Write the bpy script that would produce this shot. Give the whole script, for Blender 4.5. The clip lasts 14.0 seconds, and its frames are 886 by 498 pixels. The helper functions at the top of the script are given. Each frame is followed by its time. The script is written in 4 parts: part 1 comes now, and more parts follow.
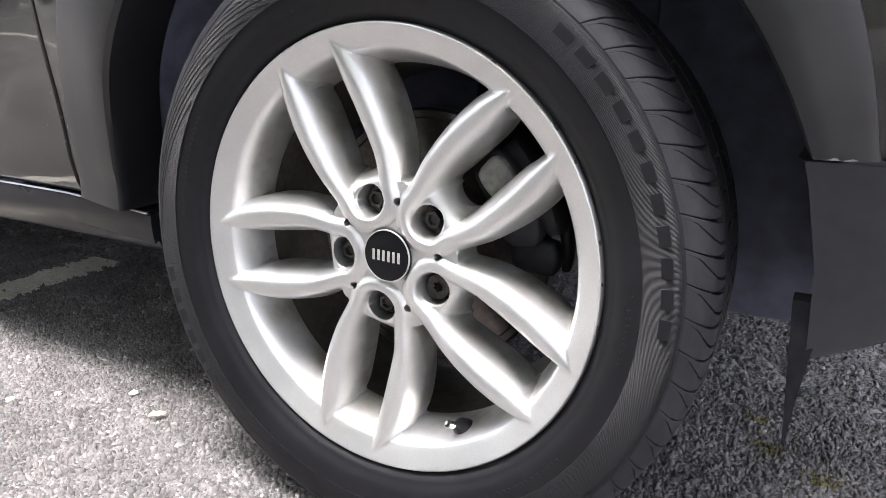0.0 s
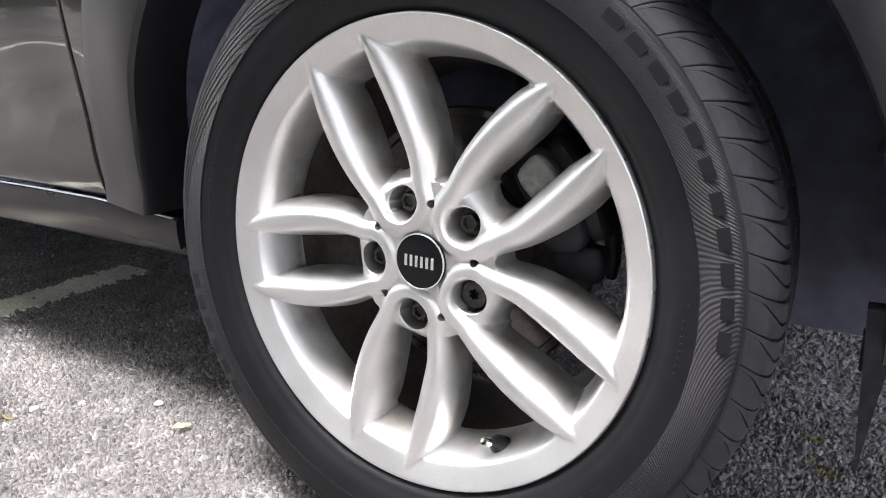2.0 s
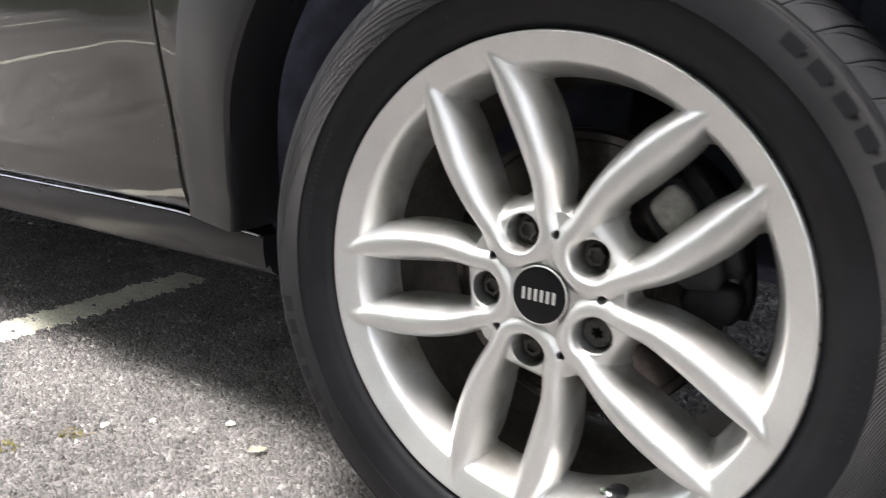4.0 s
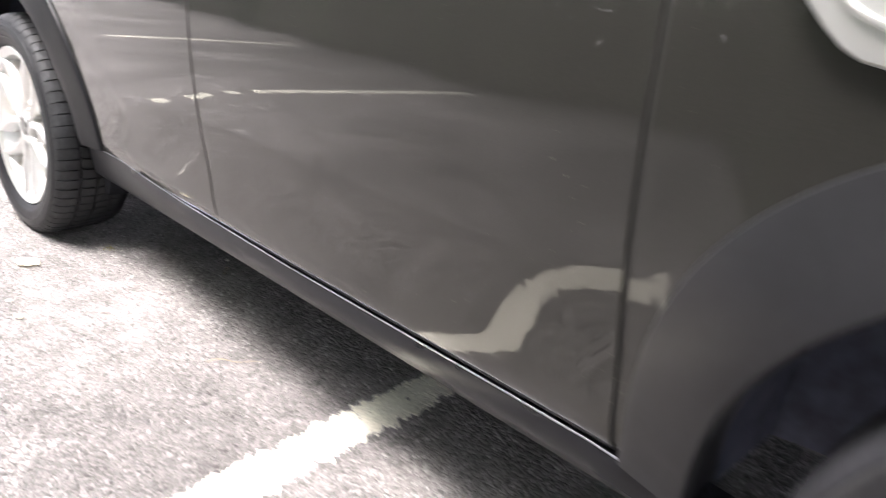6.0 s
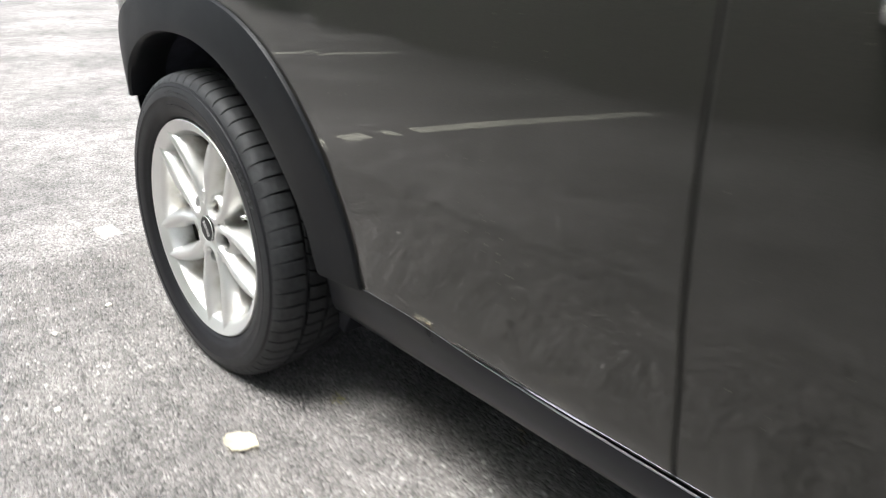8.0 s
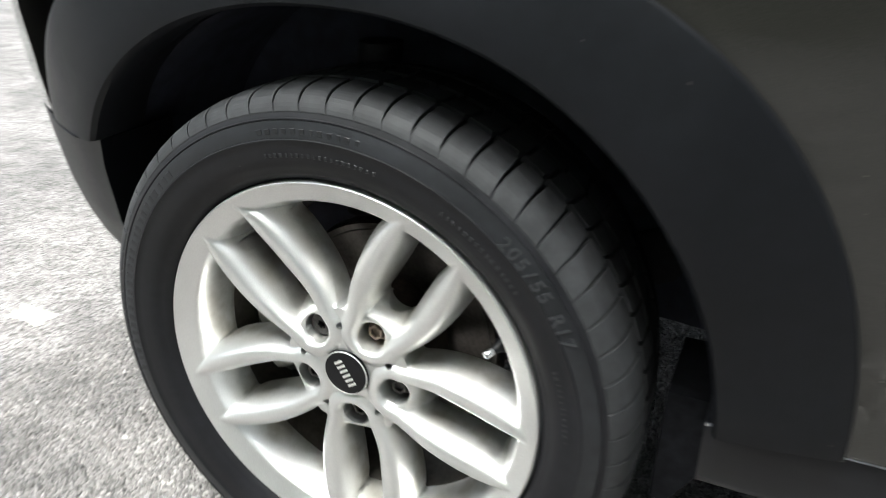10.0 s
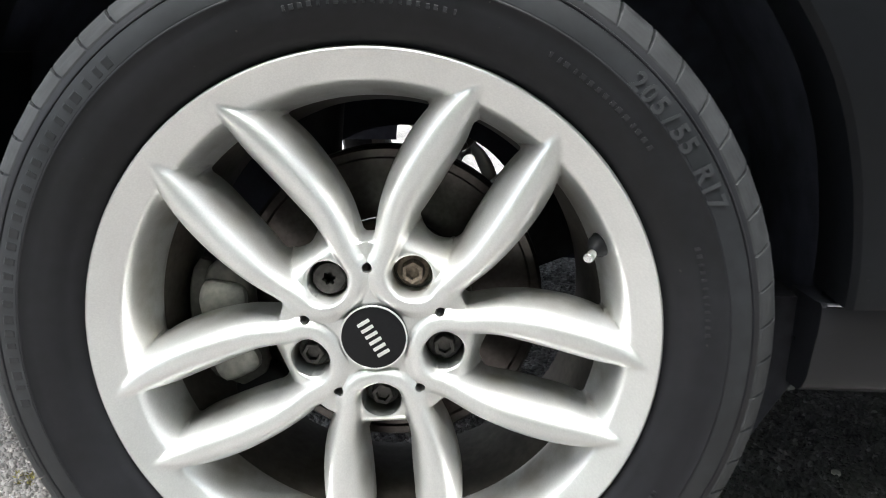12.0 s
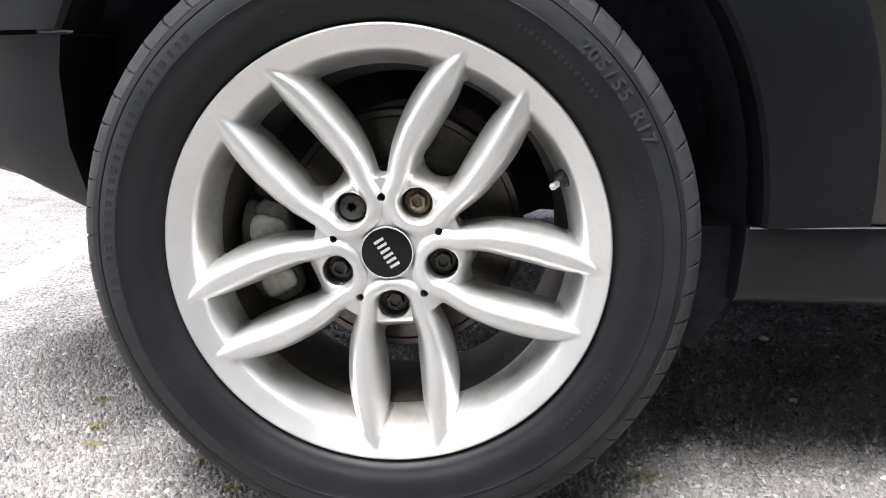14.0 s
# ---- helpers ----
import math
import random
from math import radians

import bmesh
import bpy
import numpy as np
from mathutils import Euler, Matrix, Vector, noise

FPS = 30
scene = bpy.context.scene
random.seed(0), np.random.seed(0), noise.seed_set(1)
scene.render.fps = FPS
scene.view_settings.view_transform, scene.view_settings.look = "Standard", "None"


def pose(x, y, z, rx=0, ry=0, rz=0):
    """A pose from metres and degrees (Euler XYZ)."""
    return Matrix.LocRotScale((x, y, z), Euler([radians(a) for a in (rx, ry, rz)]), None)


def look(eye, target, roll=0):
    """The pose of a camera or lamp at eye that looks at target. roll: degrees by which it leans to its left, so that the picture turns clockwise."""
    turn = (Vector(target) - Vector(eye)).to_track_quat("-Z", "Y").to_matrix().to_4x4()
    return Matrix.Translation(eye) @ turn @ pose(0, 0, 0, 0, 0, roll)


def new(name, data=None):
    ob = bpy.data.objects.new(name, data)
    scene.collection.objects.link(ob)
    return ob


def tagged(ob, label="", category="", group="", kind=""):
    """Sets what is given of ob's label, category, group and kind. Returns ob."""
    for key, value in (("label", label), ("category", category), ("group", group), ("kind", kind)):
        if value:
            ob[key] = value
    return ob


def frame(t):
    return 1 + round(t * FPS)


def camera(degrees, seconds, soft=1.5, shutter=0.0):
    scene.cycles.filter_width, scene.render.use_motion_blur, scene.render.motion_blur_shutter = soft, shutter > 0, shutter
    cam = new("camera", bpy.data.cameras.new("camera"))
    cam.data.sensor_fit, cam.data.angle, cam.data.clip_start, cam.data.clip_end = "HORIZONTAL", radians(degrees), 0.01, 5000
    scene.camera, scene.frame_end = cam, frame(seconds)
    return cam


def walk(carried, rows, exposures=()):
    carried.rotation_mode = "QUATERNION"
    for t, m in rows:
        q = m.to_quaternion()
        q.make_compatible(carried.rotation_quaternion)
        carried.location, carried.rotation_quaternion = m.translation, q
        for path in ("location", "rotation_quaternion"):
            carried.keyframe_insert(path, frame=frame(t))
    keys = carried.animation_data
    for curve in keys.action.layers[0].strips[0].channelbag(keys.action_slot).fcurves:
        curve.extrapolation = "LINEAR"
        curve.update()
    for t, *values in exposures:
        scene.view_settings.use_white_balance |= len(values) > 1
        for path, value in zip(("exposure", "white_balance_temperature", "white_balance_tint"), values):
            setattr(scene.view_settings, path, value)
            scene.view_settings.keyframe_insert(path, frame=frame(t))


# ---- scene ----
# ---------------------------------------------------------------- camera
cam = camera(61.22, 14.0, soft=0.9, shutter=0.6)
ROWS = [
    (0.0, 0.4037, -0.6152, 0.5260, 74.95, -1.30, 28.45),
    (0.5, 0.3971, -0.6100, 0.5206, 74.87, -0.92, 28.63),
    (1.0, 0.3867, -0.5988, 0.5126, 75.26, -1.00, 29.49),
    (1.5, 0.3803, -0.5876, 0.5094, 75.66, -0.56, 30.08),
    (2.0, 0.3785, -0.5803, 0.5076, 75.83, -0.90, 30.74),
    (2.2, 0.3749, -0.5793, 0.5051, 75.83, -1.09, 30.82),
    (4.3, 0.2392, -0.5861, 0.5233, 76.20, -2.34, 33.49),
    (4.5, 0.2091, -0.5899, 0.5513, 75.87, -2.53, 34.08),
    (5.0, 0.1205, -0.6135, 0.6640, 73.78, -3.15, 39.20),
    (5.5, 0.0014, -0.6352, 0.7881, 70.48, -3.25, 42.56),
    (6.0, -0.1414, -0.6671, 0.8552, 69.61, -4.69, 46.15),
    (6.5, -0.3919, -0.6215, 0.8672, 69.04, -3.97, 49.81),
    (7.0, -0.6105, -0.6052, 0.8850, 67.88, -3.57, 52.36),
    (7.5, -0.8993, -0.6201, 0.8975, 67.21, -2.13, 49.99),
    (8.0, -1.1699, -0.6087, 0.9004, 67.10, -0.87, 48.40),
    (8.5, -1.4308, -0.5821, 0.8871, 66.77, -0.49, 46.99),
    (9.0, -1.7118, -0.6167, 0.8557, 66.38, -2.48, 40.01),
    (9.2, -1.8121, -0.6249, 0.8522, 65.57, -1.50, 38.27),
    (11.3, -2.5312, -0.5025, 0.6279, 66.70, -2.11, 4.12),
    (11.5, -2.5278, -0.5150, 0.5927, 70.33, -2.20, 3.43),
    (12.0, -2.5158, -0.5715, 0.5477, 75.02, -0.86, 2.99),
    (12.5, -2.4935, -0.6469, 0.5391, 77.53, 0.11, 3.28),
    (13.0, -2.4876, -0.7038, 0.5325, 77.86, -0.45, 4.29),
    (13.5, -2.4799, -0.7353, 0.5244, 76.66, 0.05, 4.73),
    (14.0, -2.4769, -0.7538, 0.5155, 75.69, -0.12, 4.82),
]
EXPOSURE = [(0.0, 2.22, 6430, 14), (2.2, 2.22, 6450, 14), (4.3, 1.99, 6650, 11), (5.0, 1.99, 6650, 11), (5.5, 2.19, 6550, 14), (6.0, 2.51, 6600, 15), (6.6, 2.37, 6600, 15), (7.5, 1.76, 6490, 10), (8.5, 1.53, 6420, 5), (9.2, 1.54, 6370, 4), (11.3, 1.66, 6350, 3), (12.5, 1.96, 6330, 8), (14.0, 1.88, 6330, 11)]
walk(cam, [(t, pose(x, y, z, rx, ry, rz)) for t, x, y, z, rx, ry, rz in ROWS], EXPOSURE)

# ---------------------------------------------------------------- light
SUN_ELEVATION, SUN_AZIMUTH = 73.0, 190.0   # degrees; azimuth from +y clockwise
world = bpy.data.worlds.new("sky")
scene.world = world
world.use_nodes = True
wn, wl = world.node_tree.nodes, world.node_tree.links
sky = wn.new("ShaderNodeTexSky")
sky.sky_type = "NISHITA"
sky.sun_disc = False
sky.sun_elevation, sky.sun_rotation = radians(SUN_ELEVATION), radians(SUN_AZIMUTH)
sky.dust_density, sky.air_density, sky.ozone_density = 6.0, 0.85, 0.8
pale = wn.new("ShaderNodeHueSaturation")   # a hazy, whitish sky
pale.inputs["Saturation"].default_value = 0.45
wl.new(sky.outputs[0], pale.inputs["Color"])
wl.new(pale.outputs[0], wn["Background"].inputs[0])
wn["Background"].inputs[1].default_value = 0.15
sun = new("sun", bpy.data.lights.new("sun", "SUN"))
sun.data.energy, sun.data.angle, sun.data.color = 1.6, radians(26), (0.985, 0.99, 1.0)
az, el = radians(SUN_AZIMUTH), radians(SUN_ELEVATION)
sun_from = Vector((math.sin(az) * math.cos(el), math.cos(az) * math.cos(el), math.sin(el)))
sun.matrix_world = look(sun_from * 20, (0, 0, 0))


# ---------------------------------------------------------------- materials
def material(name, colour, rough=0.5, metal=0.0, coat=0.0, coat_rough=0.03, grain=(0, 0, 0), stain=(0, 0), bump=(0, 0), rough_var=0.0, spec=0.5, kind="NOISE"):
    """grain: scale, amount, detail scale; stain: scale, amount; bump: scale, metres."""
    m = bpy.data.materials.new(name)
    m.use_nodes = True
    n, l = m.node_tree.nodes, m.node_tree.links
    b = n["Principled BSDF"]
    b.inputs["Roughness"].default_value, b.inputs["Metallic"].default_value = rough, metal
    b.inputs["Coat Weight"].default_value, b.inputs["Coat Roughness"].default_value = coat, coat_rough
    b.inputs["Specular IOR Level"].default_value = spec
    co = n.new("ShaderNodeTexCoord")
    last = None
    rgb = n.new("ShaderNodeRGB")
    rgb.outputs[0].default_value = (*colour, 1)
    last = rgb.outputs[0]
    for scale, amount in ((grain[0], grain[1]), stain):
        if amount:
            t = n.new("ShaderNodeTexNoise")
            t.inputs["Scale"].default_value, t.inputs["Detail"].default_value = scale, 6
            l.new(co.outputs["Object"], t.inputs["Vector"])
            r = n.new("ShaderNodeMapRange")
            r.inputs[1].default_value, r.inputs[2].default_value = 0.3, 0.7
            r.inputs[3].default_value, r.inputs[4].default_value = 1 - amount, 1 + amount
            l.new(t.outputs[0], r.inputs[0])
            x = n.new("ShaderNodeVectorMath")
            x.operation = "SCALE"
            l.new(last, x.inputs[0])
            l.new(r.outputs[0], x.inputs["Scale"])
            last = x.outputs[0]
            if rough_var:
                q = n.new("ShaderNodeMapRange")
                q.inputs[1].default_value, q.inputs[2].default_value = 0.3, 0.7
                q.inputs[3].default_value, q.inputs[4].default_value = rough - rough_var, rough + rough_var
                l.new(t.outputs[0], q.inputs[0])
                l.new(q.outputs[0], b.inputs["Roughness"])
    l.new(last, b.inputs["Base Color"])
    if bump[1]:
        t = n.new("ShaderNodeTexNoise")
        t.inputs["Scale"].default_value, t.inputs["Detail"].default_value = bump[0], 4
        l.new(co.outputs["Object"], t.inputs["Vector"])
        u = n.new("ShaderNodeBump")
        u.inputs["Distance"].default_value = bump[1]
        u.inputs["Strength"].default_value = 1.0
        l.new(t.outputs[0], u.inputs["Height"])
        l.new(u.outputs[0], b.inputs["Normal"])
    return m


PAINT = material("dark_grey_paint", (0.0245, 0.0236, 0.0208), 0.55, 0.0, 1.0, 0.014, (900, 0.25, 0), (3, 0.12), spec=0.2)
CLAD = material("black_plastic", (0.0080, 0.0088, 0.0108), 0.46, 0, 0, grain=(60, 0.12, 0), stain=(6, 0.15), bump=(1800, 0.00008), rough_var=0.06, spec=0.20)
# paler copies of CLAD: the brighter light at the front put in colour
FRONTTRIM = material("front_lit_trim_plastic", (0.0165, 0.0166, 0.0185), 0.36, 0, 0, grain=(60, 0.12, 0), stain=(6, 0.15), bump=(1800, 0.00006), rough_var=0.06, spec=0.5)
BUMPER = material("front_lit_bumper_plastic", (0.026, 0.028, 0.035), 0.40, 0, 0, grain=(60, 0.12, 0), stain=(6, 0.15), bump=(1800, 0.00006), rough_var=0.06)
SILL = material("sill_plastic", (0.0125, 0.0132, 0.0165), 0.33, 0, 0, grain=(40, 0.12, 0), stain=(5, 0.2), bump=(1500, 0.00005), rough_var=0.08, spec=0.32)
# haze over the dark wells is put into these colours, more at the front
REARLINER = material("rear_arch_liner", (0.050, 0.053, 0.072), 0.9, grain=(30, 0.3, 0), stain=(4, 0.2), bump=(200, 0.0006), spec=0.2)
HAZELINER = material("hazed_arch_liner", (0.140, 0.146, 0.205), 0.85, grain=(30, 0.3, 0), stain=(4, 0.2), bump=(200, 0.0006))
ALLOY = material("silver_alloy", (0.77, 0.77, 0.76), 0.41, 0.87, 0.0, 0.10, (700, 0.05, 0), (14, 0.05), (900, 0.00002), 0.05)
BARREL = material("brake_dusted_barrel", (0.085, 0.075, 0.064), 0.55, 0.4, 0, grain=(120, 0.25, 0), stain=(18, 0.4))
RUBBER = material("tyre_rubber", (0.0088, 0.0088, 0.0108), 0.5, 0, 0, grain=(90, 0.15, 0), stain=(12, 0.3), bump=(1500, 0.00006), rough_var=0.08, spec=0.30)
TREADR = material("worn_tread_rubber", (0.024, 0.024, 0.0275), 0.6, 0, 0, grain=(90, 0.2, 0), stain=(14, 0.3), bump=(900, 0.0001), spec=0.3)
TREADD = material("dark_tread_rubber", (0.029, 0.030, 0.032), 0.62, 0, 0, grain=(90, 0.2, 0), stain=(14, 0.3), bump=(900, 0.0001), spec=0.3)
MOULDED = material("moulded_letter_rubber", (0.0112, 0.0112, 0.0135), 0.5, 0, 0, grain=(90, 0.15, 0), spec=0.30)
LETTER = material("raised_rubber", (0.0145, 0.0150, 0.0172), 0.42, 0, 0, grain=(90, 0.15, 0), spec=0.40)
SIZETEXT = material("raised_size_rubber", (0.032, 0.0335, 0.037), 0.5, 0, 0, grain=(90, 0.15, 0), spec=0.4)
CAPB = material("gloss_black_cap", (0.005, 0.005, 0.006), 0.35, 0, 0.12, 0.05, (300, 0.2, 0), spec=0.2)
SILVER = material("silver_marks", (0.72, 0.72, 0.70), 0.35, 0.6)
BOLT = material("black_bolt", (0.065, 0.062, 0.058), 0.42, 0.6, 0, grain=(200, 0.4, 0), stain=(60, 0.3))
RUSTBOLT = material("rusty_bolt", (0.20, 0.16, 0.125), 0.6, 0.5, 0, grain=(300, 0.4, 0), stain=(80, 0.4))
DISC = material("brake_disc_steel", (0.13, 0.115, 0.108), 0.30, 0.9, 0, grain=(200, 0.2, 0), stain=(20, 0.2))
RUST = material("rusty_hub", (0.042, 0.028, 0.022), 0.8, 0, 0, grain=(120, 0.4, 0), stain=(25, 0.4))
CALIPER = material("cast_caliper", (0.42, 0.41, 0.38), 0.55, 0.4, 0, grain=(150, 0.2, 0), stain=(20, 0.3))
DARKCAST = material("dark_cast_iron", (0.024, 0.024, 0.028), 0.6, 0.2, 0, grain=(100, 0.3, 0))
FLAP = material("dull_black_flap", (0.013, 0.0135, 0.0165), 0.85, grain=(80, 0.3, 0), stain=(9, 0.3), spec=0.12)
DULLCAST = material("dull_cast_caliper", (0.15, 0.145, 0.132), 0.6, 0.3, 0, grain=(150, 0.25, 0), stain=(24, 0.35))
CHROME = material("chrome", (0.80, 0.81, 0.82), 0.10, 1.0, 0, grain=(30, 0.02, 0))
GLASS = material("dark_glass", (0.01, 0.011, 0.011), 0.03, 0, 0.5, 0.02, (5, 0.05, 0))
SEAM = material("seam_shadow_rubber", (0.030, 0.029, 0.028), 0.7, grain=(50, 0.2, 0))
LEAFY = material("leaf_green", (0.105, 0.150, 0.075), 0.6, grain=(3, 0.4, 0), stain=(0.4, 0.4))
BARK = material("bark", (0.10, 0.075, 0.05), 0.9, grain=(12, 0.4, 0))
DEADLEAF = material("dry_leaf", (0.80, 0.75, 0.60), 0.7, grain=(60, 0.2, 0))
# metal for a glint that is put on the skirt's edge
EDGEGLINT = material("edge_glint_metal", (0.56, 0.58, 0.64), 0.36, 1.0, 0, grain=(200, 0.06, 0), stain=(9, 0.25))
TWIG = material("dry_twig", (0.30, 0.25, 0.17), 0.8, grain=(80, 0.3, 0))
PALE = material("pale_stone", (0.66, 0.64, 0.58), 0.8, grain=(150, 0.15, 0))
MOSS = material("moss", (0.21, 0.19, 0.065), 0.9, grain=(200, 0.4, 0))


def asphalt_material(name, stones):
    m = bpy.data.materials.new(name)
    m.use_nodes = True
    n, l = m.node_tree.nodes, m.node_tree.links
    b = n["Principled BSDF"]
    b.inputs["Roughness"].default_value = 0.45 if stones else 0.85
    co = n.new("ShaderNodeTexCoord")
    big = n.new("ShaderNodeTexNoise")
    big.inputs["Scale"].default_value, big.inputs["Detail"].default_value = 1.3, 5
    l.new(co.outputs["Object"], big.inputs["Vector"])
    ramp = n.new("ShaderNodeValToRGB")
    l.new(ramp.outputs[0], b.inputs["Base Color"])
    e = ramp.color_ramp.elements
    if stones:
        g = n.new("ShaderNodeNewGeometry")
        l.new(g.outputs["Random Per Island"], ramp.inputs[0])
        e[0].color, e[1].color = (0.075, 0.070, 0.067, 1), (0.46, 0.44, 0.42, 1)
        for at, grey in ((0.10, 0.130), (0.5, 0.170), (0.86, 0.205), (0.97, 0.29)):
            e.new(at).color = (grey * 1.04, grey * 0.98, grey * 0.94, 1)
    else:
        v = n.new("ShaderNodeTexVoronoi")
        v.inputs["Scale"].default_value = 190
        l.new(co.outputs["Object"], v.inputs["Vector"])
        sep = n.new("ShaderNodeSeparateColor")
        l.new(v.outputs["Color"], sep.inputs[0])
        l.new(sep.outputs[0], ramp.inputs[0])
        e[0].color, e[1].color = (0.085, 0.080, 0.077, 1), (0.34, 0.322, 0.310, 1)
        u = n.new("ShaderNodeBump")
        u.inputs["Distance"].default_value, u.invert = 0.004, True
        l.new(v.outputs["Distance"], u.inputs["Height"])
        l.new(u.outputs[0], b.inputs["Normal"])
    r = n.new("ShaderNodeMapRange")
    r.inputs[1].default_value, r.inputs[2].default_value, r.inputs[3].default_value, r.inputs[4].default_value = 0.35, 0.65, 0.74, 1.28
    l.new(big.outputs[0], r.inputs[0])
    patch = n.new("ShaderNodeTexNoise")
    patch.inputs["Scale"].default_value, patch.inputs["Detail"].default_value = 11, 5
    l.new(co.outputs["Object"], patch.inputs["Vector"])
    q = n.new("ShaderNodeMapRange")
    q.inputs[1].default_value, q.inputs[2].default_value, q.inputs[3].default_value, q.inputs[4].default_value = 0.34, 0.66, 0.78, 1.2
    l.new(patch.outputs[0], q.inputs[0])
    both = n.new("ShaderNodeMath")
    both.operation = "MULTIPLY"
    l.new(r.outputs[0], both.inputs[0])
    l.new(q.outputs[0], both.inputs[1])
    x = n.new("ShaderNodeVectorMath")
    x.operation = "SCALE"
    l.new(ramp.outputs[0], x.inputs[0])
    l.new(both.outputs[0], x.inputs["Scale"])
    l.new(x.outputs[0], b.inputs["Base Color"])
    return m


def let_light_through(m, colour, share):
    """Thin leaves pass part of the light that falls on their backs."""
    n, l = m.node_tree.nodes, m.node_tree.links
    t = n.new("ShaderNodeBsdfTranslucent")
    t.inputs["Color"].default_value = (*colour, 1)
    mix = n.new("ShaderNodeMixShader")
    mix.inputs[0].default_value = share
    l.new(n["Principled BSDF"].outputs[0], mix.inputs[1])
    l.new(t.outputs[0], mix.inputs[2])
    l.new(mix.outputs[0], n["Material Output"].inputs["Surface"])


def dust_depths(m, colour, start, end):
    """Brake dust, gathered in patches on the faces that lie deep in the wheel."""
    n, l = m.node_tree.nodes, m.node_tree.links
    b = n["Principled BSDF"]
    co, sep, t = n.new("ShaderNodeTexCoord"), n.new("ShaderNodeSeparateXYZ"), n.new("ShaderNodeTexNoise")
    l.new(co.outputs["Object"], sep.inputs[0])
    l.new(co.outputs["Object"], t.inputs["Vector"])
    t.inputs["Scale"].default_value, t.inputs["Detail"].default_value = 22, 6
    deep, patch, both, mix = n.new("ShaderNodeMapRange"), n.new("ShaderNodeMapRange"), n.new("ShaderNodeMath"), n.new("ShaderNodeMixRGB")
    deep.inputs[1].default_value, deep.inputs[2].default_value = start, end
    patch.inputs[1].default_value, patch.inputs[2].default_value, patch.inputs[4].default_value = 0.42, 0.68, 0.75
    both.operation = "MULTIPLY"
    l.new(sep.outputs["Y"], deep.inputs[0])
    l.new(t.outputs[0], patch.inputs[0])
    l.new(deep.outputs[0], both.inputs[0])
    l.new(patch.outputs[0], both.inputs[1])
    old = b.inputs["Base Color"].links[0].from_socket
    mix.inputs[2].default_value = (*colour, 1)
    l.new(both.outputs[0], mix.inputs[0])
    l.new(old, mix.inputs[1])
    l.new(mix.outputs[0], b.inputs["Base Color"])


dust_depths(ALLOY, (0.36, 0.33, 0.26), 0.016, 0.045)
let_light_through(LEAFY, (0.20, 0.31, 0.15), 0.45)


def add_specks(m, scale, size, colour, rough):
    """Small dried specks of road dirt, gathered in patches."""
    n, l = m.node_tree.nodes, m.node_tree.links
    b = n["Principled BSDF"]
    co = n.new("ShaderNodeTexCoord")
    v = n.new("ShaderNodeTexVoronoi")
    v.inputs["Scale"].default_value = scale
    l.new(co.outputs["Object"], v.inputs["Vector"])
    big = n.new("ShaderNodeTexNoise")
    big.inputs["Scale"].default_value, big.inputs["Detail"].default_value = 7, 4
    l.new(co.outputs["Object"], big.inputs["Vector"])
    lim = n.new("ShaderNodeMapRange")
    lim.inputs[1].default_value, lim.inputs[2].default_value, lim.inputs[3].default_value, lim.inputs[4].default_value = 0.45, 0.75, 0.0, size
    l.new(big.outputs[0], lim.inputs[0])
    less = n.new("ShaderNodeMath")
    less.operation = "LESS_THAN"
    l.new(v.outputs["Distance"], less.inputs[0])
    l.new(lim.outputs[0], less.inputs[1])
    half = n.new("ShaderNodeMath")
    half.operation = "MULTIPLY"
    half.inputs[1].default_value = 0.22
    l.new(less.outputs[0], half.inputs[0])
    old = b.inputs["Base Color"].links[0].from_socket
    mix = n.new("ShaderNodeMixRGB")
    mix.inputs[2].default_value = (*colour, 1)
    l.new(half.outputs[0], mix.inputs[0])
    l.new(old, mix.inputs[1])
    l.new(mix.outputs[0], b.inputs["Base Color"])


PAINT.node_tree.nodes["Principled BSDF"].inputs["Coat IOR"].default_value = 1.56
add_specks(PAINT, 70, 0.14, (0.30, 0.28, 0.23), 0.8)
add_specks(CLAD, 45, 0.10, (0.20, 0.19, 0.17), 0.8)
add_specks(RUBBER, 60, 0.10, (0.16, 0.15, 0.13), 0.8)


def hatch_material():
    """Rubber with fine moulded radial ribs."""
    m = RUBBER.copy()
    m.name = "hatched_rubber"
    n, l = m.node_tree.nodes, m.node_tree.links
    b = n["Principled BSDF"]
    co = n.new("ShaderNodeTexCoord")
    sep = n.new("ShaderNodeSeparateXYZ")
    l.new(co.outputs["Object"], sep.inputs[0])
    turn = n.new("ShaderNodeMath")
    turn.operation = "ARCTAN2"
    l.new(sep.outputs["Z"], turn.inputs[0])
    l.new(sep.outputs["X"], turn.inputs[1])
    many = n.new("ShaderNodeMath")
    many.operation = "MULTIPLY"
    many.inputs[1].default_value = 1900
    l.new(turn.outputs[0], many.inputs[0])
    wave = n.new("ShaderNodeMath")
    wave.operation = "SINE"
    l.new(many.outputs[0], wave.inputs[0])
    u = n.new("ShaderNodeBump")
    u.inputs["Distance"].default_value = 0.00022
    l.new(wave.outputs[0], u.inputs["Height"])
    l.new(u.outputs[0], b.inputs["Normal"])
    return m


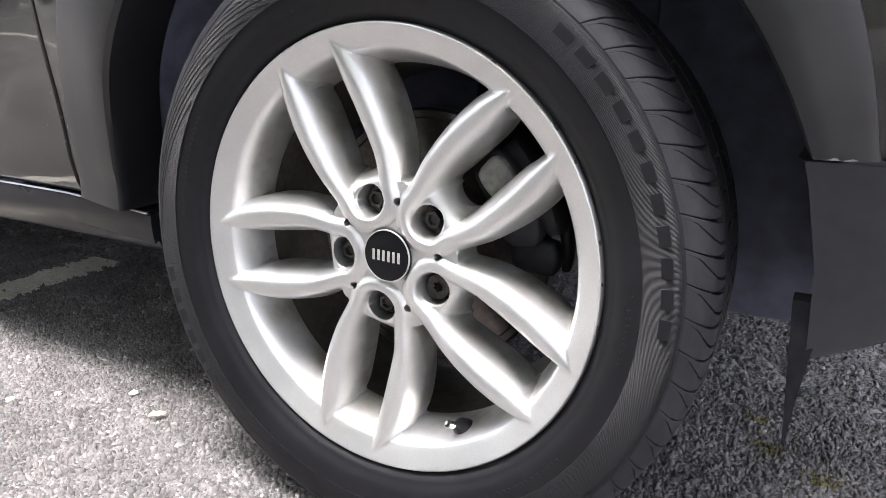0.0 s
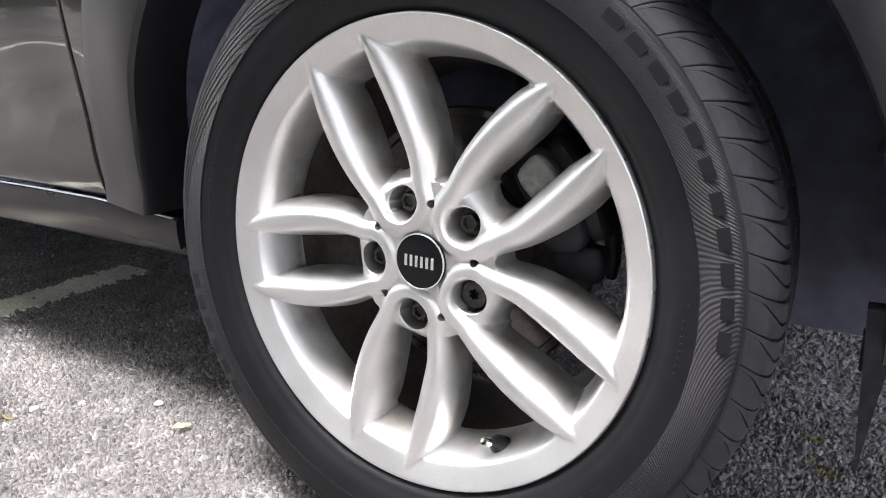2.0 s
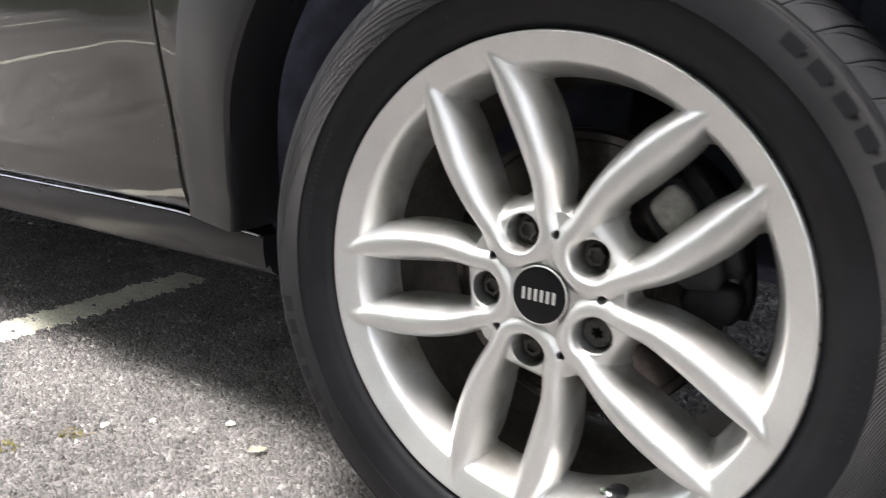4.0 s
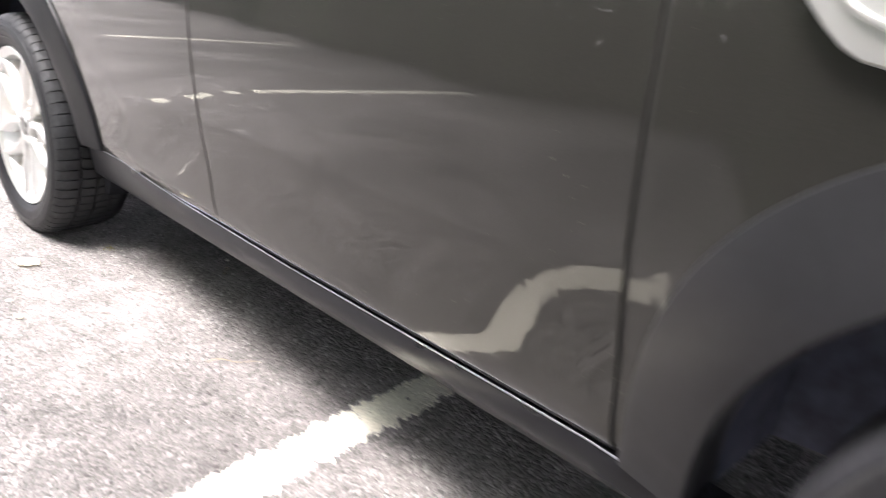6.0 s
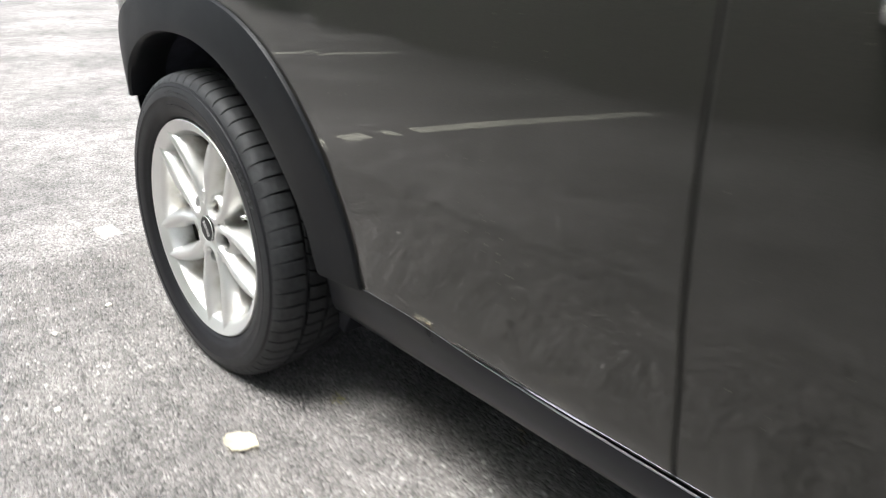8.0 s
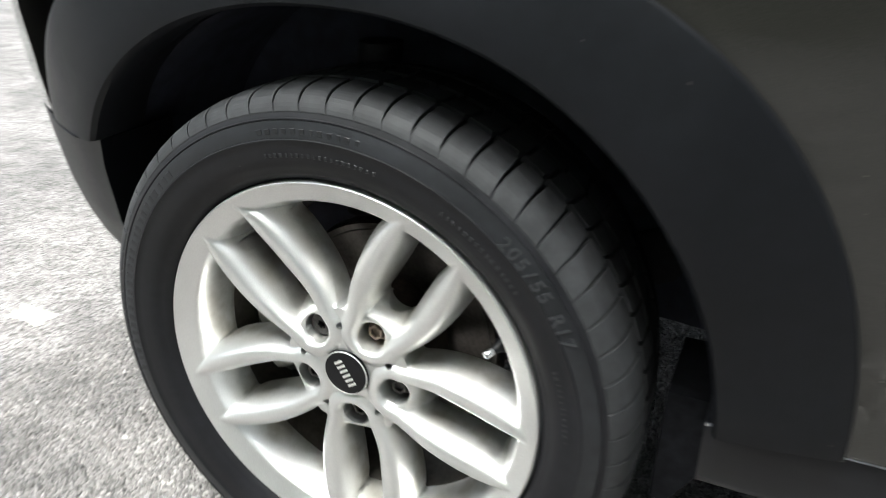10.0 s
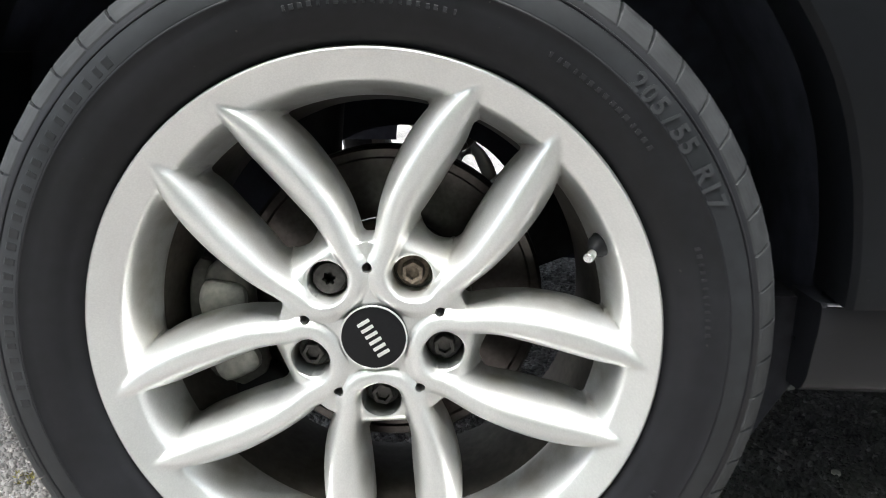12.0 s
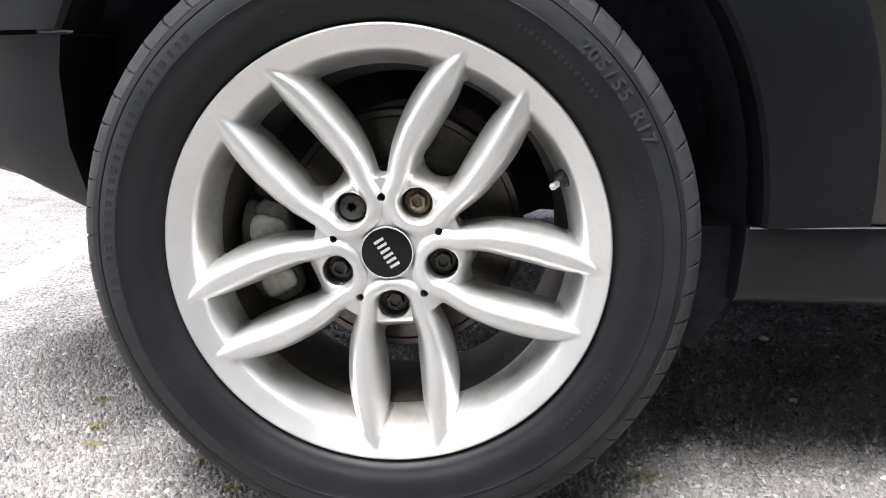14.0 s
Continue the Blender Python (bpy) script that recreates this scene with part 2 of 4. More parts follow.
HATCH = hatch_material()
# dust on the outer band, its bluish sheen put into the colour too
DUSTSHEEN = material("dusty_sheen_rubber", (0.0155, 0.0165, 0.019), 0.48, 0, 0, grain=(70, 0.25, 0), stain=(9, 0.35), bump=(1200, 0.00008), rough_var=0.08, spec=0.4)
HATCH.node_tree.nodes["RGB"].outputs[0].default_value = (0.0098, 0.0098, 0.0118, 1)
ASPHALT = asphalt_material("asphalt", False)
CHIPS = asphalt_material("asphalt_chips", True)
LINE = material("worn_white_paint", (0.76, 0.735, 0.62), 0.7, grain=(140, 0.15, 0), stain=(9, 0.18), bump=(260, 0.002))


# ---------------------------------------------------------------- mesh helpers
def finish(name, bm, mat, parent=None, label="", smooth=True, at=None):
    me = bpy.data.meshes.new(name)
    bmesh.ops.recalc_face_normals(bm, faces=bm.faces)
    bm.to_mesh(me)
    bm.free()
    return place(name, me, mat, parent, label, smooth, at)


def place(name, me, mat, parent=None, label="", smooth=True, at=None):
    if mat and not me.materials:
        me.materials.append(mat)
    if smooth:
        me.polygons.foreach_set("use_smooth", [True] * len(me.polygons))
        me.set_sharp_from_angle(angle=radians(38))
    ob = new(name, me)
    if at is not None:
        ob.matrix_basis = at
    if parent:
        ob.parent = parent
    return tagged(ob, label) if label else ob


part = finish


def sheet(rows, closed_u=False, closed_v=False, bm=None):
    """A grid of quads from rows of points."""
    bm = bm or bmesh.new()
    vs = [[bm.verts.new(p) for p in row] for row in rows]
    nu, nv = len(vs), len(vs[0])
    for i in range(nu if closed_u else nu - 1):
        for j in range(nv if closed_v else nv - 1):
            a, b, c, d = vs[i][j], vs[(i + 1) % nu][j], vs[(i + 1) % nu][(j + 1) % nv], vs[i][(j + 1) % nv]
            if len({a, b, c, d}) == 4:
                bm.faces.new((a, b, c, d))
    return bm


def solid(rows, closed_v=True):
    """A loft of closed loops with both ends capped."""
    bm = sheet(rows, closed_v=True)
    bm.verts.ensure_lookup_table()
    k = len(rows[0])
    bm.faces.new(bm.verts[:k][::-1])
    bm.faces.new(bm.verts[-k:])
    return bm


def revolve(profile, n=96, closed=False, bm=None):
    """Revolves (r, y) round the y axis."""
    rows = [[(r * math.cos(2 * math.pi * i / n), y, r * math.sin(2 * math.pi * i / n)) for r, y in profile] for i in range(n)]
    return sheet(rows, closed_u=True, closed_v=closed, bm=bm)


def join(bm, other):
    me = bpy.data.meshes.new("tmp")
    other.to_mesh(me)
    other.free()
    bm.from_mesh(me)
    bpy.data.meshes.remove(me)
    return bm


def turn_y(a):
    """Turns about the y axis by a radians, x towards z."""
    return Matrix.Rotation(-a, 4, "Y")


def lerp_table(x, table):
    xs, ys = zip(*table)
    return float(np.interp(x, xs, ys))


def smooth_table(x, table):
    """Cubic through a table, monotone enough for body lines."""
    xs = [p[0] for p in table]
    i = max(0, min(len(xs) - 2, int(np.searchsorted(xs, x)) - 1))
    p0, p1, p2, p3 = table[max(0, i - 1)], table[i], table[i + 1], table[min(len(xs) - 1, i + 2)]
    t = max(0.0, min(1.0, (x - p1[0]) / (p2[0] - p1[0])))
    m1 = (p2[1] - p0[1]) / (p2[0] - p0[0]) * (p2[0] - p1[0])
    m2 = (p3[1] - p1[1]) / (p3[0] - p1[0]) * (p2[0] - p1[0])
    return (2 * t ** 3 - 3 * t ** 2 + 1) * p1[1] + (t ** 3 - 2 * t ** 2 + t) * m1 + (-2 * t ** 3 + 3 * t ** 2) * p2[1] + (t ** 3 - t ** 2) * m2


def box(size, at=(0, 0, 0), bevel=0.0, bm=None):
    b = bmesh.new()
    bmesh.ops.create_cube(b, size=1, matrix=Matrix.Translation(at) @ Matrix.Diagonal((*size, 1)))
    if bevel:
        bmesh.ops.bevel(b, geom=b.edges[:], offset=bevel, segments=2, affect="EDGES")
    return join(bm, b) if bm else b


# ---------------------------------------------------------------- plan
AXLE_F, AXLE_R, HUB_Z = 0.0, -2.5996, 0.316
CAR_WIDTH = 1.78

# ---------------------------------------------------------------- ground
def ground():
    bm = bmesh.new()
    edge = [-400, -120, -40, -15, -8, -5, -3.5, -2.5, -1.5, -0.5, 0.5, 1.5, 3, 6, 12, 40, 120, 400]
    sheet([[(x, y, 0) for y in edge] for x in edge], bm=bm)
    return tagged(finish("ground", bm, ASPHALT, smooth=False), "weathered grey asphalt of the car park", "ground", kind="structure")


ground()


def line_edge(y, side, k):
    return side * 0.050 + 0.014 * noise.noise((y * 16, side * 3.1, k)) + 0.020 * noise.noise((y * 48, side, k + 7)) + 0.013 * noise.noise((y * 150, side, k + 3)) + 0.010 * noise.noise((y * 420, side, k + 5))


def line_mid(y, k):
    return LINES[k][0] + LINES[k][1] * y


LINES = [(-1.115, -0.085, -2.55, 0.56), (-3.54, -0.110, -2.6, 2.0), (-5.95, -0.09, -2.95, -1.4)]


def worn(y, k):
    """Whether the paint of a line has gone at y."""
    if k == 1 and -1.15 < y < 0.62:
        return not (0.05 < y < 0.11 or 0.25 < y < 0.30 or -0.92 < y < -0.80 or -0.70 < y < -0.62 or -1.06 < y < -1.0)
    return False


def bay_line(k):
    x0, s, y0, y1 = LINES[k]
    bm = bmesh.new()
    rows = []
    n = int((y1 - y0) / 0.0035)
    for i in range(n + 1):
        y = y0 + (y1 - y0) * i / n
        if worn(y, k):
            if len(rows) > 2:
                sheet(rows, bm=bm)
            rows = []
            continue
        c = line_mid(y, k)
        a, b = c + line_edge(y, -1, k), c + line_edge(y, 1, k)
        rows.append([(a, y, 0.0005), (a + 0.004, y, 0.0030), (c, y, 0.0032), (b - 0.004, y, 0.0030), (b, y, 0.0005)])
    if len(rows) > 2:
        sheet(rows, bm=bm)
    ob = finish("bay_line", bm, LINE)
    return tagged(ob, "worn white painted parking bay line on asphalt", "road marking", "parking bay lines", "structure")


for k in range(len(LINES)):
    bay_line(k)

# ---------------------------------------------------------------- wheels
TYRE_R = 0.3285
# the crest of one arm of the hairpin that two spokes form round a bolt: along the bolt's radius, sideways, width outwards, width inwards, depth, fall outwards, fall inwards
ARM = [
    (0.0605, 0.0260, 0.0120, 0.0085, 0.0160, 0.0065, 0.0105), (0.0700, 0.0285, 0.0130, 0.0105, 0.0160, 0.0110, 0.0130),
    (0.0800, 0.0318, 0.0142, 0.0130, 0.0156, 0.0165, 0.0185), (0.0900, 0.0350, 0.0154, 0.0153, 0.0150, 0.0210, 0.0230),
    (0.1020, 0.0382, 0.0168, 0.0182, 0.0138, 0.0260, 0.0290), (0.1170, 0.0404, 0.0184, 0.0209, 0.0120, 0.0300, 0.0330),
    (0.1330, 0.0415, 0.0198, 0.0222, 0.0102, 0.0320, 0.0350), (0.1500, 0.0417, 0.0208, 0.0223, 0.0088, 0.0320, 0.0350),
    (0.1660, 0.0411, 0.0210, 0.0215, 0.0078, 0.0310, 0.0330), (0.1800, 0.0402, 0.0196, 0.0196, 0.0070, 0.0270, 0.0280),
    (0.1920, 0.0390, 0.0164, 0.0159, 0.0065, 0.0200, 0.0210), (0.2030, 0.0375, 0.0118, 0.0110, 0.0060, 0.0125, 0.0130),
    (0.2130, 0.0358, 0.0064, 0.0060, 0.0054, 0.0060, 0.0062), (0.2214, 0.0340, 0.0012, 0.0012, 0.0042, 0.0010, 0.0010)]
RIM_LINE = [(0.0, 0.9), (0.150, 0.30), (0.1900, 0.0840), (0.1945, 0.0640), (0.1990, 0.0440), (0.2042, 0.0240), (0.2070, 0.0162), (0.2095, 0.0120), (0.2130, 0.0098), (0.2285, 0.0014), (0.2305, 0.0003), (0.2316, 0.0), (0.2325, 0.0004), (0.2333, 0.0016), (0.2338, 0.0045)]
BOLT_R, SEAT_R, SLOT_END = 0.0598, 0.0172, 0.0910


def soft_min(values, k):
    """A blended minimum of arrays."""
    m = values[0]
    for v in values[1:]:
        h = np.clip(0.5 + 0.5 * (v - m) / k, 0, 1)
        m = v * (1 - h) + m * h - k * h * (1 - h)
    return m


def hairpin():
    """Samples of the crest from the bolt's inner side out to the tip, with widths and depths."""
    out = []
    for i in range(14):
        a = math.pi / 2 * i / 14
        out.append((0.0605 - 0.0215 * math.cos(a), 0.0260 * math.sin(a), 0.0110 + 0.0015 * i / 14, 0.0050 + 0.0035 * i / 14, 0.0160, 0.0050 + 0.0015 * i / 14, 0.0095 + 0.001 * i / 14))
    x = np.array([r[0] for r in ARM])
    cols = np.array(ARM).T
    for a in np.linspace(ARM[0][0], ARM[-1][0], 90):
        out.append(tuple(float(np.interp(a, x, c)) if q == 0 else smooth_table(float(a), list(zip(x, c))) for q, c in enumerate(cols)))
    return np.array(out)


PIN = hairpin()


def face_fields(r, t):
    """Depth of the cast face and distance inside its outline at radius r and angle t from a bolt's radius (0 to 36 degrees)."""
    a, b = r * np.cos(t), r * np.sin(t)
    d2 = (a[:, None] - PIN[None, :, 0]) ** 2 + (b[:, None] - PIN[None, :, 1]) ** 2
    k = np.argmin(d2, 1)
    # refine along the two neighbouring segments
    best, f_best, k_best = np.full(len(r), 9.0), np.zeros(len(r)), k.copy()
    for o in (-1, 0):
        k0 = np.clip(k + o, 0, len(PIN) - 2)
        p, q = PIN[k0], PIN[k0 + 1]
        dx, dy = q[:, 0] - p[:, 0], q[:, 1] - p[:, 1]
        f = np.clip(((a - p[:, 0]) * dx + (b - p[:, 1]) * dy) / (dx * dx + dy * dy), 0, 1)
        d = np.hypot(a - p[:, 0] - f * dx, b - p[:, 1] - f * dy)
        use = d < best
        best, f_best, k_best = np.where(use, d, best), np.where(use, f, f_best), np.where(use, k0, k_best)
    row = PIN[k_best] * (1 - f_best)[:, None] + PIN[k_best + 1] * f_best[:, None]
    half = np.where(a < 0.0605, 0.0260 * np.sqrt(np.clip(1 - ((0.0605 - a) / 0.0215) ** 2, 0, 1)), np.interp(a, PIN[13:, 0], PIN[13:, 1]))
    inner = (np.abs(b) < half) & (a > 0.039)
    w = np.where(inner, row[:, 3], row[:, 2])
    fall = np.where(inner, row[:, 6], row[:, 5])
    v = best / w
    ve = np.sqrt(v * v + 0.045) - 0.2121
    y_arm = row[:, 4] + fall * np.where(v < 1, np.where(inner, 0.14 * ve + 0.86 * v ** 3.0, 0.06 * ve + 0.94 * v ** 2.8), 1 + (v - 1) * 2.6)
    m_arm = w - best
    m_hub, y_hub = np.where(inner, -0.02, 0.050 - r), 0.0212 + 0 * r
    t5 = np.pi / 5 - t
    along, side = r * np.cos(t5), np.abs(r * np.sin(t5))
    m_rib = np.minimum(0.080 - along, 0.0115 - side)
    y_rib = 0.0215 + 0.05 * np.clip(along - 0.05, 0, 1) + 9 * side ** 2
    m_web = np.where(inner, SLOT_END - a + 24 * b ** 2, -0.02)
    y_web = 0.0238 + 0.22 * np.clip(a - 0.066, 0, 1) + 70 * np.clip(a - 0.0745, 0, 1) ** 2
    m_rim, y_rim = r - 0.1948, np.interp(r, [p[0] for p in RIM_LINE], [p[1] for p in RIM_LINE])
    parts = [(y_arm, m_arm), (y_hub, m_hub), (y_rib, m_rib), (y_web, m_web)]
    y = soft_min([yy + 3 * np.clip(-mm, 0, 1) for yy, mm in parts], 0.0036)
    y = soft_min([y, y_rim], 0.0022)
    m = -soft_min([-mm for _, mm in parts] + [-m_rim], 0.0050)
    seat = np.hypot(a - BOLT_R, b) - SEAT_R
    dot = np.hypot(along - 0.0592, side) - 0.0042
    y = y + 0.0016 * np.clip(1 - seat / 0.0025, 0, 1) ** 2
    return y, np.minimum(np.minimum(m, seat), dot)


def cast_face():
    """The whole cast face: twin spokes, bolt seats, hub plate and lip in one skin, with walls into its openings."""
    rs = np.r_[np.arange(0.0275, 0.2290, 0.00140), [0.2297, 0.2305, 0.2316, 0.2325, 0.2333, 0.2338]]
    nt = 60
    ts = np.linspace(0, np.pi / 5, nt + 1)
    R, T = np.meshgrid(rs, ts, indexing="ij")
    R, T = R.ravel().copy(), T.ravel().copy()
    y, m = face_fields(R, T)
    shape = (len(rs), nt + 1)
    inside = (m > 0).reshape(shape)
    near = np.zeros(shape, bool)
    for di in (-1, 0, 1):
        for dj in (-1, 0, 1):
            near |= np.roll(np.roll(inside, di, 0), dj, 1)
    snap = (near & ~inside).ravel()
    edge_col = (np.arange(len(R)) % (nt + 1) == 0) | (np.arange(len(R)) % (nt + 1) == nt)
    for _ in range(6):
        rr, tt = R[snap], T[snap]
        m0 = face_fields(rr, tt)[1]
        e = 2e-5
        gr = (face_fields(rr + e, tt)[1] - m0) / e
        gt = np.where(edge_col[snap], 0, (face_fields(rr, np.clip(tt + e / rr, 0, np.pi / 5))[1] - m0) / e)
        n2 = np.maximum(gr * gr + gt * gt, 0.15)
        step = np.clip(-m0 / n2, -0.0012, 0.0012)
        R[snap], T[snap] = rr + step * gr, np.clip(tt + step * gt / rr, 0, np.pi / 5)
    y = face_fields(R, T)[0]
    good = (inside.ravel() | (snap & (np.abs(face_fields(R, T)[1]) < 0.0006))).reshape(shape)
    quads = []
    for i in range(shape[0] - 1):
        for j in range(nt):
            if good[i, j] and good[i + 1, j] and good[i, j + 1] and good[i + 1, j + 1] and (inside[i, j] or inside[i + 1, j] or inside[i, j + 1] or inside[i + 1, j + 1]):
                p = i * (nt + 1) + j
                quads.append((p, p + nt + 1, p + nt + 2, p + 1))
    used = sorted({v for q in quads for v in q})
    index = {v: k for k, v in enumerate(used)}
    R, T, y = R[used], T[used], y[used]
    quads = [tuple(index[v] for v in q) for q in quads]
    verts, faces = [], []
    for k in range(5):
        for sign in (1, -1):
            base = len(verts)
            ang = 2 * np.pi * k / 5 + sign * T
            verts += list(zip(R * np.cos(ang), y, R * np.sin(ang)))
            faces += [tuple(base + v for v in (q if sign > 0 else q[::-1])) for q in quads]
    me = bpy.data.meshes.new("tmp")
    me.from_pydata(verts, [], faces)
    bm = bmesh.new()
    bm.from_mesh(me)
    bpy.data.meshes.remove(me)
    bmesh.ops.remove_doubles(bm, verts=bm.verts, dist=2e-5)
    rim = [e for e in bm.edges if e.is_boundary]
    out = bmesh.ops.extrude_edge_only(bm, edges=rim)
    for v in [q for q in out["geom"] if isinstance(q, bmesh.types.BMVert)]:
        r = math.hypot(v.co.x, v.co.z)
        v.co.y = 0.024 if r < 0.029 else 0.012 if r > 0.23 else max(0.066, v.co.y + 0.004)
    return bm


def bm_mesh(name, bm):
    me = bpy.data.meshes.new(name)
    bmesh.ops.recalc_face_normals(bm, faces=bm.faces)
    bm.to_mesh(me)
    bm.free()
    return me


def tread_mesh(count, bend, gap, hooked):
    """Rows of tread blocks with swept lateral grooves; each block is closed."""
    verts, faces = [], []
    ribs = [(-0.0062, 0.050, 1), (0.059, 0.098, -1), (0.107, 0.146, 1), (0.155, 0.200, -1)]
    edge = [(-0.0064, 0.3066), (-0.0040, 0.3112), (-0.0006, 0.3158), (0.005, 0.3205), (0.014, 0.3243), (0.028, 0.3268), (0.050, 0.3279)]
    run = [0.0]
    for (ya, ra), (yb, rb) in zip(edge, edge[1:]):
        run.append(run[-1] + math.hypot(yb - ya, rb - ra))
    step = 2 * math.pi / count

    def shoulder(y):
        e = min(y, 0.204 - y)
        if y < 0.05:
            return float(np.interp(y, [q[0] for q in edge], [q[1] for q in edge]))
        return TYRE_R - 0.0006 - 0.009 * ((y - 0.05) / 0.15) ** 1.5 - 0.012 * max(0, 1 - e / 0.036) ** 2.2

    def block(y0, y1, low, high, depth):
        """One block between the angles low(f) and high(f), f running inwards from the sidewall."""
        n = 16 if y0 < 0 else 6
        base = len(verts)
        for i in range(n):
            f = i / (n - 1)
            y = y0 + (y1 - y0) * f
            if y0 < 0:
                y = float(np.interp(f * run[-1], run, [q[0] for q in edge]))
            b0, b1 = low(f), high(f)
            for a, inset in ((b0, 0), (b0 + 0.0006 / TYRE_R, 1), (b1 - 0.0006 / TYRE_R, 1), (b1, 0)):
                r = shoulder(y) - (0 if inset else 0.0004)
                verts.append((r * math.cos(a), y, r * math.sin(a)))
            for a in (b1, b0):
                r = shoulder(y) - depth
                verts.append((r * math.cos(a), y, r * math.sin(a)))
        for i in range(n - 1):
            for j in range(6):
                p, q = base + i * 6 + j, base + i * 6 + (j + 1) % 6
                faces.append((p, q, q + 6, p + 6))
        faces.append(tuple(base + j for j in range(5, -1, -1)))
        faces.append(tuple(base + (n - 1) * 6 + j for j in range(6)))

    def hook(f):
        return step * (0.15 + 0.50 * (1 - (1 - min(1, max(0, (f - 0.18) / 0.82))) ** 2.4))

    def slit(f):
        return 0 if f < 0.18 else (0.0004 + 0.0012 * f) / TYRE_R

    for y0, y1, s in ribs:
        for k in range(count):
            a0 = k * step
            if hooked and y0 < 0.01:
                main = lambda f, a0=a0: a0 - 0.055 * (1 - (1 - f) ** 2.0)
                half = lambda f: (0.0006 + 0.0026 * f * f) / TYRE_R
                block(y0, y1, lambda f: main(f) - hook(f) + slit(f), lambda f: main(f) - half(f), 0.007)
                block(y0, y1, lambda f: main(f) - step + half(f), lambda f: main(f) - hook(f) - slit(f), 0.007)
            else:
                sweep = lambda f, s=s: -bend * s * (1 - f) ** 5 + 0.10 * bend * s * f
                thin = lambda f: gap * 0.30 * (1 - f) ** 0.8 if y0 < 0.01 else 0.0
                block(y0, y1, lambda f: a0 + gap / 2 + sweep(f) - thin(f), lambda f: a0 + step - gap / 2 + sweep(f) + thin(f), 0.007)
    verts = [(x, y, max(z, -HUB_Z + 0.0015)) for x, y, z in verts]
    me = bpy.data.meshes.new("tread")
    me.from_pydata(verts, [], faces)
    return me


def carcass():
    prof = [(0.2250, 0.016), (0.2335, 0.0085), (0.2370, 0.0030), (0.2405, -0.0005), (0.2440, -0.0035), (0.2475, -0.0045), (0.2500, -0.0075), (0.2600, -0.0105), (0.2700, -0.0122),
            (0.2780, -0.0127), (0.2790, -0.0135), (0.2800, -0.0135), (0.2810, -0.0127), (0.2900, -0.0118), (0.2985, -0.0092), (0.2990, -0.0100), (0.3000, -0.0098), (0.3005, -0.0084),
            (0.3060, -0.0058), (0.3105, -0.0028), (0.3140, 0.0010), (0.3170, 0.0080), (0.3195, 0.0250), (0.3205, 0.060), (0.3210, 0.10), (0.3205, 0.145), (0.3195, 0.18), (0.3160, 0.196), (0.3090, 0.208), (0.285, 0.216), (0.25, 0.208), (0.225, 0.190)]
    bm = revolve(prof, 180)
    for v in bm.verts:
        if v.co.z < -HUB_Z + 0.002:
            v.co.y -= 0.006 * min(1, (-HUB_Z + 0.002 - v.co.z) / 0.01) if v.co.y < 0.02 else 0
            v.co.z = -HUB_Z + 0.002
    return bm


def arc_bars(marks, radius, y, height, depth=0.0012):
    """Plain raised bars along a circle on the sidewall: (start degrees, width degrees)."""
    bm = bmesh.new()
    for a, w in marks:
        rows = []
        for i in range(4):
            t = radians(a + w * i / 3)
            loop = []
            for r, yy in ((radius - height / 2, y), (radius - height / 2 + 0.0006, y - depth), (radius + height / 2 - 0.0006, y - depth), (radius + height / 2, y), (radius, y + 0.004)):
                loop.append((r * math.cos(t), yy, r * math.sin(t)))
            rows.append(loop)
        join(bm, solid(rows))
    return bm


def swept_ridges(count, first, pitch, sweep):
    """Thin ridges that run round the sidewall while they drift inwards."""
    bm = bmesh.new()
    for k in range(count):
        rows = []
        for i in range(13):
            f = i / 12
            t, r = radians(first - pitch * k - sweep * f), 0.3010 - 0.0250 * f ** 1.3
            y = float(np.interp(r, [0.2725, 0.2800, 0.2900, 0.2985, 0.3030], [-0.0138, -0.0142, -0.0129, -0.0108, -0.0080]))
            rows.append([((r + o) * math.cos(t), y + d, (r + o) * math.sin(t)) for o, d in ((-0.0005, 0.0010), (-0.0003, -0.0004), (0.0003, -0.0004), (0.0005, 0.0010))])
        join(bm, solid(rows))
    return bm


def arc_text(text, radius, y, size, centre, step):
    """Raised characters set round the sidewall, tops outwards."""
    bm = bmesh.new()
    for i, ch in enumerate(text):
        if ch == " ":
            continue
        cu = bpy.data.curves.new("glyph", "FONT")
        cu.body, cu.size, cu.extrude, cu.offset, cu.align_x, cu.align_y = ch, size, 0.0003, 0.00045, "CENTER", "CENTER"
        ob = bpy.data.objects.new("glyph", cu)
        scene.collection.objects.link(ob)
        bpy.context.view_layer.update()
        me = bpy.data.meshes.new_from_object(ob.evaluated_get(bpy.context.evaluated_depsgraph_get()))
        bpy.data.objects.remove(ob)
        a = radians(centre - (i - (len(text) - 1) / 2) * step)
        m = Matrix((( math.sin(a), math.cos(a), 0, radius * math.cos(a)), (0, 0, -1, y), (-math.cos(a), math.sin(a), 0, radius * math.sin(a)), (0, 0, 0, 1)))
        me.transform(m)
        bm.from_mesh(me)
        bpy.data.meshes.remove(me)
    return bm


FACE = bm_mesh("rim", cast_face())
CARC = bm_mesh("tyre", carcass())
BACK_ME = bm_mesh("hub_backing", revolve([(0.0, 0.050), (0.070, 0.050), (0.074, 0.054), (0.075, 0.064)], 60))
BARREL_ME = bm_mesh("barrel", revolve([(0.1975, 0.060), (0.1955, 0.070), (0.1925, 0.085), (0.1880, 0.12), (0.1870, 0.17), (0.195, 0.195), (0.232, 0.200), (0.232, 0.196), (0.2, 0.19)], 120))
TREAD_A = tread_mesh(66, -0.050, 0.0110, True)
